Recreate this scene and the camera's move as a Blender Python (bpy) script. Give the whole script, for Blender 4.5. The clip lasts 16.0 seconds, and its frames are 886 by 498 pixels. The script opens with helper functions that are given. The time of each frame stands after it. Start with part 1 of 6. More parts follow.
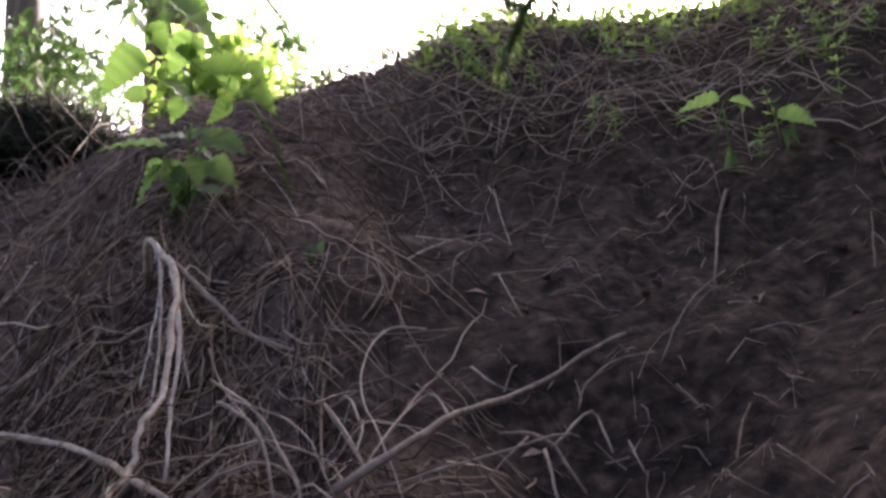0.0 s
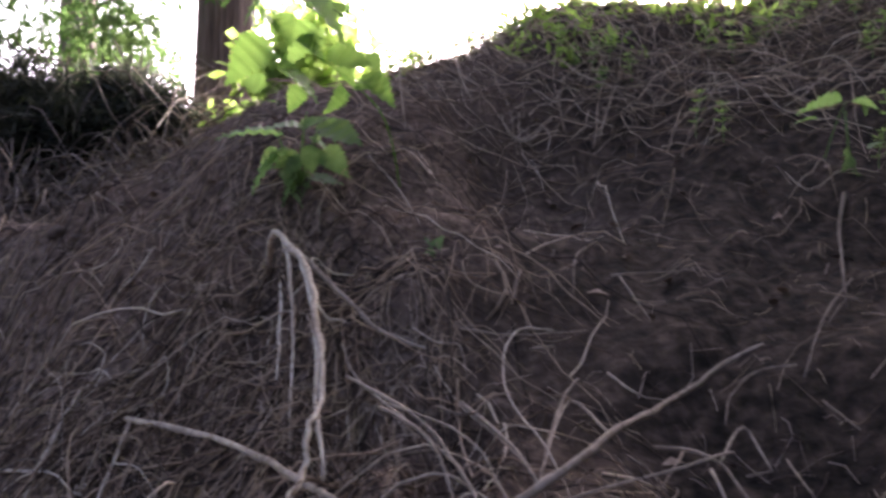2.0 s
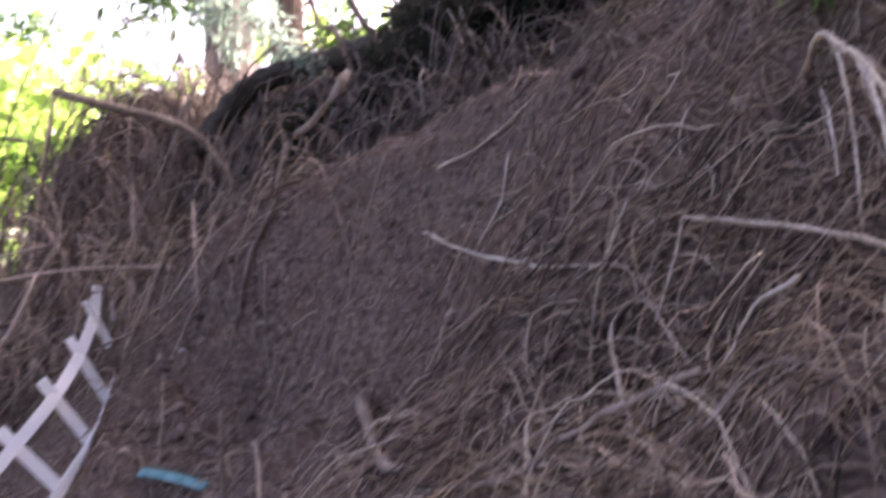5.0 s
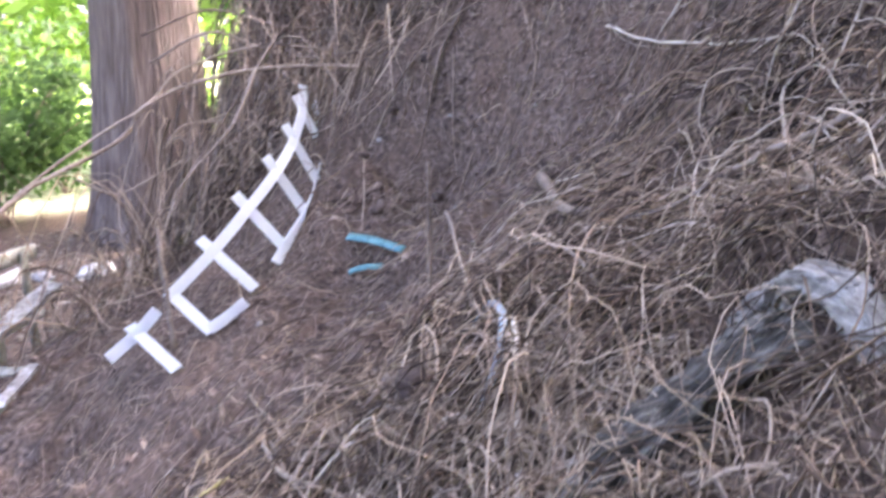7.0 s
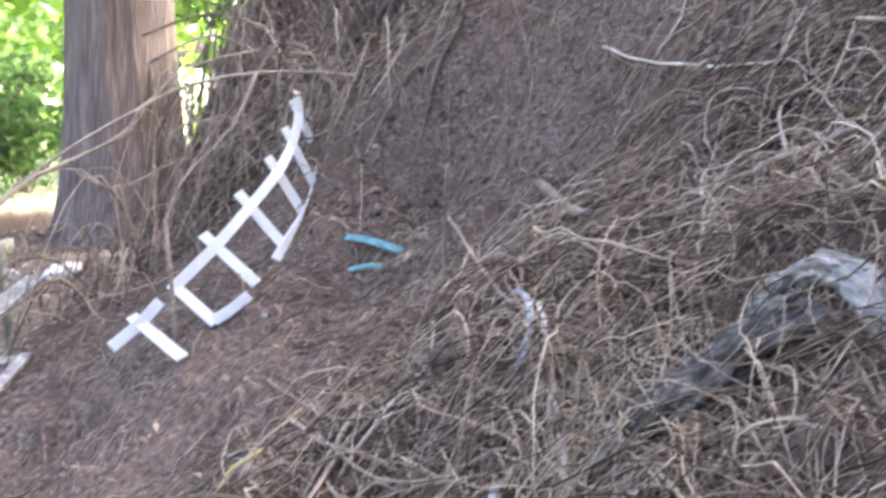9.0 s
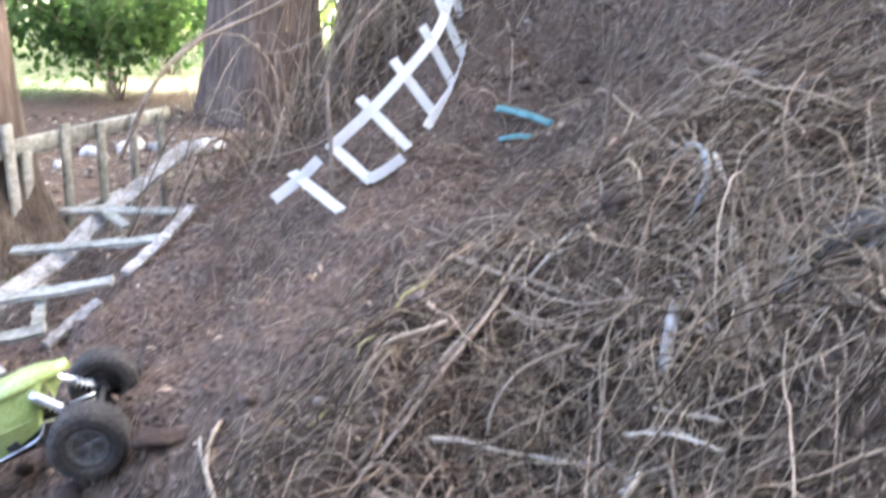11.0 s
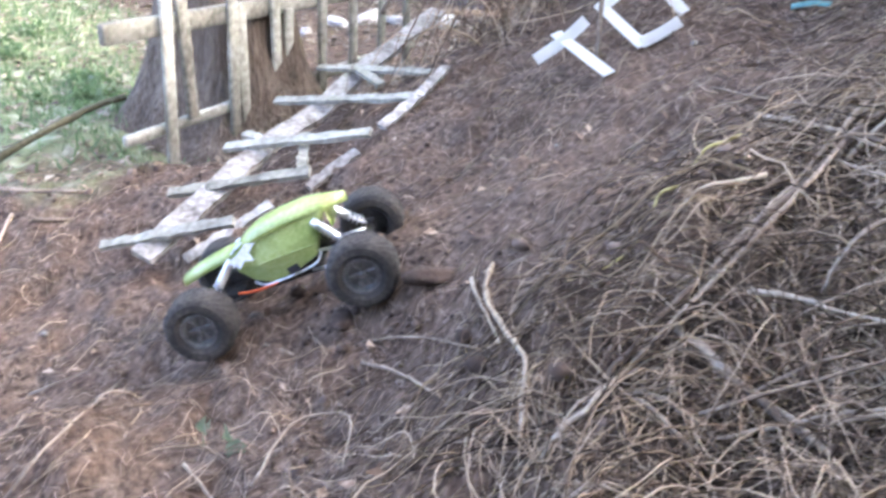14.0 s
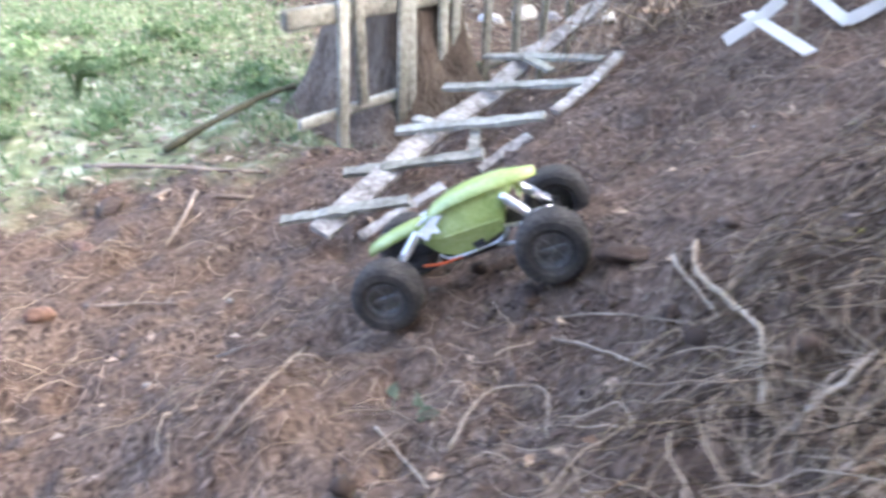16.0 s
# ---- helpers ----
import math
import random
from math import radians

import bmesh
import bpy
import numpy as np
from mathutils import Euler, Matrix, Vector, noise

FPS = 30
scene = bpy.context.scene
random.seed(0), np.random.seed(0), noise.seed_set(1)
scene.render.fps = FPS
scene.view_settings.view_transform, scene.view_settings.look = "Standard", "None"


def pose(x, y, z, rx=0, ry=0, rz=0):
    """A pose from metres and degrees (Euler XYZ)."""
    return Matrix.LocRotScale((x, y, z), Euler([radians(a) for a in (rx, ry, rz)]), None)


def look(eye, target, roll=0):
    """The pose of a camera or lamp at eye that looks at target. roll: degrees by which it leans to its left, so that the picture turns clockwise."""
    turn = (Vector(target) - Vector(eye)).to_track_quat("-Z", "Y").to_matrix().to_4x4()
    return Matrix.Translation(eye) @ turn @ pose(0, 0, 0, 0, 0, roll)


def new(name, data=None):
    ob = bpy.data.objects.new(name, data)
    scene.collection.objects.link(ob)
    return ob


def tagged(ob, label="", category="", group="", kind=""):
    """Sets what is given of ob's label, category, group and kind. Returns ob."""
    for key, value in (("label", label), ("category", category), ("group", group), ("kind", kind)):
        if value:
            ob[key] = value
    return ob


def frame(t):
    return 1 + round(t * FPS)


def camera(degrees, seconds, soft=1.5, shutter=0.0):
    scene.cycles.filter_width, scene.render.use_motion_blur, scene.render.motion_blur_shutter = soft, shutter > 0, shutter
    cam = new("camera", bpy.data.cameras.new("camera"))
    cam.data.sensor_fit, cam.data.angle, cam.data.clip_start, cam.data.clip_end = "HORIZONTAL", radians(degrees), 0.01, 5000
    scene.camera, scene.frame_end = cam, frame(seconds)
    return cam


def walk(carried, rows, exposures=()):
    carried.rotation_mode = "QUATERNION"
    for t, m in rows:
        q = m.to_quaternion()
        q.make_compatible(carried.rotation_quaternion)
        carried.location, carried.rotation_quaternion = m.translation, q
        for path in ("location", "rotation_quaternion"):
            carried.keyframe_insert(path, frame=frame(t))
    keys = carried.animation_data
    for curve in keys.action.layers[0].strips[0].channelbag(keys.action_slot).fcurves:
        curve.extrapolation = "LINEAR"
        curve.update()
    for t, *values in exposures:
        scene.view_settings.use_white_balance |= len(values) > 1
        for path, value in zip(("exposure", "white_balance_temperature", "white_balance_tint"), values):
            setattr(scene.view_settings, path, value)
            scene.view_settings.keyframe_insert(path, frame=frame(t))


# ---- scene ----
cam = camera(56.5, 16.0, soft=3.0, shutter=0.9)
PATH = [
    (0, (-0.012, 0.132, 1.55), (0.023, 2.113, 1.826), -2.4),
    (0.5, (-0.039, 0.124, 1.568), (0.006, 2.109, 1.81), -0.1),
    (1, (-0.074, 0.125, 1.582), (-0.105, 2.115, 1.782), -0.2),
    (1.5, (-0.115, 0.127, 1.586), (-0.135, 2.117, 1.782), -1.5),
    (2, (-0.156, 0.123, 1.6), (-0.201, 2.112, 1.803), -0.5),
    (2.5, (-0.191, 0.115, 1.602), (-0.365, 2.094, 1.836), -1.4),
    (3, (-0.234, 0.107, 1.586), (-0.536, 2.074, 1.788), -2.4),
    (3.5, (-0.275, 0.105, 1.559), (-0.747, 2.044, 1.699), -2.6),
    (4, (-0.304, 0.075, 1.537), (-0.965, 1.961, 1.628), -1.3),
    (4.5, (-0.315, 0.046, 1.514), (-1.191, 1.844, 1.537), -0.3),
    (5, (-0.326, 0.004, 1.484), (-1.32, 1.738, 1.41), -0.9),
    (7.5, (-0.218, -0.254, 1.358), (-1.523, 1.184, 0.88), -0.0),
    (8, (-0.229, -0.301, 1.362), (-1.401, 1.275, 0.985), 1.8),
    (10.5, (-0.268, -0.475, 1.271), (-1.601, 0.907, 0.708), 4.0),
    (11, (-0.272, -0.506, 1.242), (-1.629, 0.816, 0.602), 4.0),
    (11.5, (-0.284, -0.51, 1.208), (-1.637, 0.777, 0.491), 3.9),
    (12, (-0.302, -0.53, 1.191), (-1.704, 0.684, 0.442), 3.0),
    (12.5, (-0.317, -0.553, 1.178), (-1.755, 0.597, 0.398), 3.4),
    (13, (-0.355, -0.579, 1.147), (-1.867, 0.441, 0.327), 3.0),
    (13.5, (-0.368, -0.597, 1.135), (-1.91, 0.352, 0.285), 3.1),
    (14, (-0.383, -0.614, 1.117), (-1.932, 0.282, 0.223), 4.1),
    (14.5, (-0.393, -0.643, 1.11), (-1.962, 0.207, 0.206), 4.3),
    (15, (-0.419, -0.662, 1.096), (-2.035, 0.064, 0.169), 3.2),
    (15.5, (-0.413, -0.67, 1.085), (-2.046, 0.01, 0.151), 2.7),
    (16, (-0.434, -0.724, 1.039), (-2.114, -0.113, 0.142), 1.8),
]
EXPOSURE = [(0.0, 3.35, 6130, 26), (1.0, 3.4, 6130, 26), (2.2, 3.5, 6130, 27), (3.0, 3.05, 6130, 28), (4.5, 3.8, 6350, 36), (7.5, 5.35, 6120, 20), (8.0, 5.35, 6120, 18), (10.5, 5.35, 6100, 12), (12.5, 5.4, 6100, 11), (14.5, 5.35, 6030, 11), (16.0, 5.2, 5950, 10)]
walk(cam, [(t, look(eye, target, roll)) for t, eye, target, roll in PATH], EXPOSURE)

# ---- light: a bright, hazy sky behind the bank, the sun filtered by trees ----
SUN_UP, SUN_TURN = 16.5, 20.0
world = bpy.data.worlds.new("sky")
scene.world = world
world.use_nodes = True
wn = world.node_tree.nodes
sky = wn.new("ShaderNodeTexSky")
sky.sky_type, sky.sun_disc = "NISHITA", False
sky.sun_elevation, sky.sun_rotation = radians(SUN_UP), radians(SUN_TURN)
sky.dust_density, sky.air_density, sky.ozone_density = 8.0, 0.35, 0.3
wn["Background"].inputs["Strength"].default_value = 0.115
world.node_tree.links.new(sky.outputs[0], wn["Background"].inputs[0])
sun_data = bpy.data.lights.new("sun", "SUN")
sun_data.energy, sun_data.angle, sun_data.color = 2.0, radians(4), (1.0, 0.95, 0.88)
sun = new("sun", sun_data)
SUN_DIR = Vector((math.sin(radians(SUN_TURN)) * math.cos(radians(SUN_UP)), math.cos(radians(SUN_TURN)) * math.cos(radians(SUN_UP)), math.sin(radians(SUN_UP))))
sun.matrix_world = look(SUN_DIR * 30, (0, 0, 0))


# ---- materials ----
def shader(name, cols, scale=6.0, fine=60.0, rough=0.85, bump=0.4, stretch=(1, 1, 1), metal=0.0, through_light=None, tint=0.0, spec=0.3, depth=0.01, island=0.0):
    """A surface of three colours mixed by a coarse and a fine noise, with fine relief."""
    m = bpy.data.materials.new(name)
    m.use_nodes = True
    t = m.node_tree
    n, ln = t.nodes, t.links.new
    b = n["Principled BSDF"]
    co = n.new("ShaderNodeTexCoord")
    mp = n.new("ShaderNodeMapping")
    mp.inputs["Scale"].default_value = stretch
    ln(co.outputs["Object"], mp.inputs[0])
    a, f = n.new("ShaderNodeTexNoise"), n.new("ShaderNodeTexNoise")
    for q, s, d in ((a, scale, 3), (f, fine, 6)):
        q.inputs["Scale"].default_value, q.inputs["Detail"].default_value = s, d
        ln(mp.outputs[0], q.inputs["Vector"])
    mixv = n.new("ShaderNodeMath")
    mixv.operation = "MULTIPLY_ADD"
    ln(f.outputs[0], mixv.inputs[0])
    mixv.inputs[1].default_value = 0.75
    half = n.new("ShaderNodeMath")
    half.operation = "MULTIPLY_ADD"
    ln(a.outputs[0], half.inputs[0])
    half.inputs[1].default_value, half.inputs[2].default_value = 0.75, -0.25
    ln(half.outputs[0], mixv.inputs[2])
    last = mixv.outputs[0]
    if island:
        g = n.new("ShaderNodeNewGeometry")
        q = n.new("ShaderNodeMath")
        q.operation = "MULTIPLY_ADD"
        ln(g.outputs["Random Per Island"], q.inputs[0])
        q.inputs[1].default_value = island
        r = n.new("ShaderNodeMath")
        r.operation = "ADD"
        r.inputs[1].default_value = -island / 2
        ln(last, r.inputs[0])
        ln(r.outputs[0], q.inputs[2])
        last = q.outputs[0]
    if tint:
        g = n.new("ShaderNodeObjectInfo")
        q = n.new("ShaderNodeMath")
        q.operation = "MULTIPLY_ADD"
        ln(g.outputs["Random"], q.inputs[0])
        q.inputs[1].default_value = tint
        r = n.new("ShaderNodeMath")
        r.operation = "ADD"
        r.inputs[1].default_value = -tint / 2
        ln(last, r.inputs[0])
        ln(r.outputs[0], q.inputs[2])
        last = q.outputs[0]
    ramp = n.new("ShaderNodeValToRGB")
    ramp.color_ramp.elements.new(0.5)
    for e, p, c in zip(ramp.color_ramp.elements, (0.25, 0.5, 0.75), cols):
        e.position, e.color = p, (*c, 1)
    ln(last, ramp.inputs[0])
    ln(ramp.outputs[0], b.inputs["Base Color"])
    b.inputs["Roughness"].default_value, b.inputs["Metallic"].default_value = rough, metal
    b.inputs["Specular IOR Level"].default_value = spec
    if bump:
        bp = n.new("ShaderNodeBump")
        bp.inputs["Strength"].default_value, bp.inputs["Distance"].default_value = bump, depth
        ln(f.outputs[0], bp.inputs["Height"])
        ln(bp.outputs[0], b.inputs["Normal"])
    if through_light:
        tr = n.new("ShaderNodeBsdfTranslucent")
        tr.inputs[0].default_value = (*through_light, 1)
        mx = n.new("ShaderNodeMixShader")
        mx.inputs[0].default_value = 0.62
        ln(b.outputs[0], mx.inputs[1])
        ln(tr.outputs[0], mx.inputs[2])
        ln(mx.outputs[0], n["Material Output"].inputs[0])
    return m


TWIG = shader("dead_twig", ((0.075, 0.05, 0.034), (0.21, 0.15, 0.105), (0.42, 0.325, 0.24)), 3, 40, 0.8, 0.2, island=0.8)
STRAW = shader("yellow_straw", ((0.30, 0.24, 0.09), (0.45, 0.38, 0.15), (0.58, 0.5, 0.24)), 8, 60, 0.6, 0.1, tint=0.2)
STEM = shader("dull_dead_stem", ((0.035, 0.022, 0.014), (0.145, 0.098, 0.064), (0.36, 0.27, 0.185)), 3, 40, 0.85, 0.0, island=0.9)
ROOT_BROWN = shader("reddish_rootlet", ((0.02, 0.012, 0.008), (0.105, 0.067, 0.044), (0.32, 0.23, 0.16)), 3, 40, 0.85, 0.0, island=0.95)
NEEDLE = shader("dead_needles", ((0.072, 0.047, 0.036), (0.158, 0.112, 0.087), (0.295, 0.225, 0.178)), 3, 30, 0.8, 0.0, island=0.9)
ROOT = shader("pale_root", ((0.18, 0.135, 0.10), (0.38, 0.31, 0.24), (0.58, 0.51, 0.42)), 8, 90, 0.75, 0.4, tint=0.35, depth=0.003)
ROOTLET = shader("pale_rootlet", ((0.17, 0.115, 0.08), (0.32, 0.245, 0.18), (0.52, 0.43, 0.335)), 3, 40, 0.8, 0.0, island=0.8)
TWIG_WOOD = shader("pale_twig", ((0.13, 0.094, 0.07), (0.27, 0.212, 0.162), (0.42, 0.355, 0.285)), 8, 90, 0.8, 0.4, tint=0.35, depth=0.003)
MOSSY = shader("mossy_wood", ((0.035, 0.032, 0.02), (0.075, 0.07, 0.042), (0.14, 0.13, 0.085)), 8, 60, 0.9, 0.5, depth=0.004)
STICK = shader("bare_stick", ((0.08, 0.058, 0.044), (0.17, 0.128, 0.098), (0.29, 0.232, 0.184)), 8, 90, 0.8, 0.4, tint=0.3, depth=0.003)
BARK = shader("tree_bark", ((0.065, 0.052, 0.045), (0.158, 0.124, 0.107), (0.283, 0.236, 0.209)), 5, 14, 0.9, 1.0, (3, 3, 0.25), depth=0.04)
BARK_GREY = shader("grey_brown_bark", ((0.066, 0.049, 0.037), (0.14, 0.106, 0.081), (0.225, 0.178, 0.143)), 6, 22, 0.9, 1.0, (3, 3, 0.2), depth=0.04)
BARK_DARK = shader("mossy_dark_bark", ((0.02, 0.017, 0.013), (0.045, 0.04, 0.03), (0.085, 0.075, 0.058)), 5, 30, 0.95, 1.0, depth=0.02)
# darkened copy of bare_stick: shade of hollow and ridge put into the colour
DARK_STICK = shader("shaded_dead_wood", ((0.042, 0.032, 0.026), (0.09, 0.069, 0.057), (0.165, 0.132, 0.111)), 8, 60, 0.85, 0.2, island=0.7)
BARK_RED = shader("red_bark", ((0.055, 0.040, 0.032), (0.125, 0.092, 0.074), (0.22, 0.172, 0.14)), 4, 14, 0.9, 1.0, (3, 3, 0.2), depth=0.04)
LEAF = shader("green_leaf", ((0.05, 0.11, 0.02), (0.09, 0.18, 0.035), (0.14, 0.24, 0.05)), 6, 50, 0.5, 0.15, through_light=(0.2, 0.35, 0.07), tint=0.6, depth=0.003)
LEAF_DARK = shader("shaded_leaf", ((0.06, 0.11, 0.055), (0.11, 0.18, 0.095), (0.19, 0.27, 0.16)), 6, 50, 0.4, 0.15, through_light=(0.22, 0.36, 0.1), tint=0.5, depth=0.003)
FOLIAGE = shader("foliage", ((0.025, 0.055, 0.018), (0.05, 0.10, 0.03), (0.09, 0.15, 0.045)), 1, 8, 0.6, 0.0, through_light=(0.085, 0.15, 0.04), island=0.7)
# lighter, yellower copy of foliage, with sunlight put into its colour
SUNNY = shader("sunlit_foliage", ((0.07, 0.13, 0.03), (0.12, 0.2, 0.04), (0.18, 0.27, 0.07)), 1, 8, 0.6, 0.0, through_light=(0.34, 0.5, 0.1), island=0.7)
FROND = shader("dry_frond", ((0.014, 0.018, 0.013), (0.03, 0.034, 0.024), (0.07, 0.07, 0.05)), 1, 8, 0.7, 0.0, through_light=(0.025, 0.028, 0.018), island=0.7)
GRASS = shader("grass", ((0.10, 0.145, 0.075), (0.19, 0.25, 0.135), (0.38, 0.43, 0.30)), 1, 8, 0.55, 0.0, through_light=(0.15, 0.22, 0.10), island=0.8)
WHITE = shader("white_vinyl", ((0.70, 0.70, 0.69), (0.85, 0.85, 0.84), (0.90, 0.90, 0.88)), 5, 30, 0.45, 0.1, depth=0.002, through_light=(0.8, 0.8, 0.8))
OLD_WOOD = shader("weathered_wood", ((0.125, 0.117, 0.095), (0.255, 0.245, 0.208), (0.41, 0.40, 0.35)), 6, 40, 0.85, 0.5, (1, 1, 1), tint=0.25, depth=0.004)
PEELED = shader("peeling_paint", ((0.11, 0.092, 0.08), (0.27, 0.25, 0.232), (0.46, 0.445, 0.43)), 16, 60, 0.7, 0.4, tint=0.15, depth=0.003)
TEAL = shader("teal_plastic", ((0.05, 0.12, 0.125), (0.085, 0.21, 0.22), (0.15, 0.30, 0.31)), 30, 90, 0.4, 0.1, depth=0.002)
BODY = shader("lime_lexan", ((0.22, 0.285, 0.085), (0.30, 0.365, 0.13), (0.38, 0.43, 0.20)), 9, 120, 0.22, 0.05, spec=0.5, depth=0.001)
BODY_WHITE = shader("silver_decal", ((0.45, 0.47, 0.52), (0.62, 0.65, 0.72), (0.78, 0.8, 0.86)), 30, 120, 0.35, 0.0)
RUBBER = shader("dusty_rubber", ((0.02, 0.019, 0.019), (0.038, 0.035, 0.034), (0.085, 0.073, 0.066)), 14, 120, 0.85, 0.4, depth=0.002)
BLACK = shader("black_plastic", ((0.012, 0.012, 0.013), (0.02, 0.02, 0.022), (0.045, 0.042, 0.04)), 20, 120, 0.5, 0.1, depth=0.001)
RIM = shader("dark_grey_rim", ((0.09, 0.09, 0.093), (0.17, 0.17, 0.175), (0.27, 0.265, 0.26)), 20, 120, 0.4, 0.1, metal=0.6, depth=0.001)
STEEL = shader("bright_aluminium", ((0.55, 0.56, 0.58), (0.7, 0.71, 0.74), (0.82, 0.83, 0.86)), 20, 120, 0.3, 0.05, metal=0.9, depth=0.001)
ORANGE = shader("orange_wire", ((0.55, 0.09, 0.03), (0.7, 0.14, 0.05), (0.78, 0.22, 0.1)), 20, 60, 0.5, 0.0)
ROCK = shader("pale_stone", ((0.2, 0.185, 0.17), (0.38, 0.36, 0.34), (0.6, 0.58, 0.56)), 14, 60, 0.85, 0.5, tint=0.3, depth=0.004)
DEAD_LEAF = shader("dead_leaf", ((0.09, 0.055, 0.04), (0.18, 0.12, 0.085), (0.34, 0.26, 0.2)), 20, 90, 0.7, 0.2, island=0.6, depth=0.002)

PALE_LEAF = shader("pale_dead_leaf", ((0.08, 0.06, 0.045), (0.18, 0.14, 0.105), (0.34, 0.29, 0.23)), 20, 90, 0.75, 0.1, island=0.9, depth=0.002)


# ---- ground ----
KNOLLS = ((-3.60, 2.75, 0.78, 0.90), (-0.60, 2.00, 0.36, 0.60), (-1.95, 2.30, 0.25, 0.40), (-1.65, 1.40, -0.33, 0.40), (0.60, 1.40, -0.20,
          0.60), (-3.60, 0.35, 0.28, 0.90), (0.15, 2.60, 0.21, 0.40), (-1.65, 3.35, 0.31, 0.60), (-1.80, -0.70, 0.12, 0.25), (-1.35, 2.15,
          0.22, 0.25), (-0.75, 0.20, -0.09, 0.25), (-3.15, 3.05, -0.40, 0.25), (-0.90, 2.60, -0.14, 0.40), (-0.30, 0.95, 0.12, 0.25),
          (-1.50, -0.10, -0.10, 0.25), (-1.20, 0.20, 0.06, 0.25), (-1.95, 2.00, 0.29, 0.25), (-0.00, 1.85, -0.15, 0.25), (-1.20, 1.55,
          -0.10, 0.25), (-3.60, 3.50, 0.72, 0.90), (-3.15, 3.65, -0.48, 0.40), (-3.60, 2.15, 0.26, 0.25), (-0.75, 1.25, -0.07, 0.25),
          (-3.15, 0.35, -0.12, 0.25), (-3.75, 0.20, -0.26, 0.42), (-3.00, 2.45, -0.44, 0.24), (-2.55, 2.00, 0.16, 0.32), (-1.95, 1.85, -0.39, 0.22),
          (-1.65, 1.40, 0.19, 0.22), (-1.95, 2.45, -0.13, 0.22), (-1.35, 2.45, -0.19, 0.22), (-2.25, 0.50, -0.07, 0.32), (-1.05, 1.85, 0.11, 0.22),
          (-1.65, 2.00, 0.13, 0.22), (-2.25, 2.15, 0.08, 0.22), (-1.05, 2.30, -0.09, 0.22), (-1.95, 2.15, -0.07, 0.22), (-3.78, 2.50, 0.65, 0.40))


def soft_plus(a, k):
    return k * np.log1p(np.exp(np.clip(a / k, -40, 40)))


def ground_z(x, y):
    """Height of the ground: a lawn, a bank that rises from it to the back right, and its humps and hollows."""
    x, y = np.asarray(x, float), np.asarray(y, float)
    s = 1.106 + 0.379 * x + 0.554 * y
    fade = 1 / (1 + np.exp(np.clip(-(x + 3.8) / 0.22, -40, 40)))
    s = s * fade - (1 - fade) * 0.6
    top = 2.75 + 0.2 * np.clip(x, -3, 3)
    s = top - soft_plus(top - s, 0.12)
    z = -0.22 + soft_plus(s, 0.15)
    for cx, cy, a, r in KNOLLS:
        z = z + a * np.exp(-((x - cx) ** 2 + (y - cy) ** 2) / (r * r))
    return z


def lumps(x, y, scale, seed):
    """Smooth value noise between -1 and 1."""
    gx, gy = x * scale, y * scale
    ix, iy = np.floor(gx).astype(int), np.floor(gy).astype(int)
    fx, fy = gx - ix, gy - iy
    fx, fy = fx * fx * (3 - 2 * fx), fy * fy * (3 - 2 * fy)

    def h(a, b):
        v = np.sin(a * 127.1 + b * 311.7 + seed * 74.7) * 43758.5453
        return 2 * (v - np.floor(v)) - 1
    return (h(ix, iy) * (1 - fx) + h(ix + 1, iy) * fx) * (1 - fy) + (h(ix, iy + 1) * (1 - fx) + h(ix + 1, iy + 1) * fx) * fy


def hollow(x, y):
    """Depth of the dark hollow that sticks and roots lie across."""
    edge = np.clip(0.75 + 0.45 * lumps(x, y, 4.5, 31) + 0.3 * lumps(x, y, 10, 32), 0, 1.4)
    return edge * (0.11 * np.exp(-(((x - 0.03) / 0.40) ** 2 + ((y - 1.06) / 0.24) ** 2)) + 0.06 * np.exp(-(((x + 0.52) / 0.3) ** 2 + ((y - 1.18) / 0.2) ** 2)))


def surface_z(x, y):
    """The ground with its clods and litter."""
    x, y = np.asarray(x, float), np.asarray(y, float)
    near = 1 / (1 + np.exp(np.clip(-(x + 3.6) / 0.3, -40, 40)))
    rough_ = 0.022 * lumps(x, y, 5, 1) + 0.020 * lumps(x, y, 12, 2) + 0.016 * lumps(x, y, 27, 3)
    return ground_z(x, y) + rough_ * (0.25 + 0.75 * near) - hollow(x, y)


def quick_mesh(name, verts, faces, material, smooth=True):
    """A mesh from arrays; faces all have the same number of corners."""
    me = bpy.data.meshes.new(name)
    verts, faces = np.asarray(verts, np.float32), np.asarray(faces, np.int32)
    k = faces.shape[1]
    me.vertices.add(len(verts))
    me.vertices.foreach_set("co", verts.ravel())
    me.loops.add(faces.size)
    me.loops.foreach_set("vertex_index", faces.ravel())
    me.polygons.add(len(faces))
    me.polygons.foreach_set("loop_start", np.arange(len(faces), dtype=np.int32) * k)
    if smooth:
        me.polygons.foreach_set("use_smooth", np.ones(len(faces), bool))
    me.update(calc_edges=True)
    me.materials.append(material)
    return me


def spread(lo, hi, step, far):
    """Places along an axis: even steps from lo to hi, then ever wider ones out to far."""
    mid = list(np.arange(lo, hi + 1e-6, step))
    out, d, q = [], step, 0.0
    while q < far:
        d *= 1.22
        q += d
        out.append(q)
    return np.array([lo - q for q in reversed(out)] + mid + [hi + q for q in out])


GX, GY = spread(-4.6, 1.8, 0.022, 400), spread(-1.7, 3.6, 0.022, 400)
xx, yy = np.meshgrid(GX, GY)
zz = surface_z(xx, yy)
nx, ny = len(GX), len(GY)
idx = np.arange(nx * ny).reshape(ny, nx)
quads = np.stack([idx[:-1, :-1], idx[:-1, 1:], idx[1:, 1:], idx[1:, :-1]], -1).reshape(-1, 4)


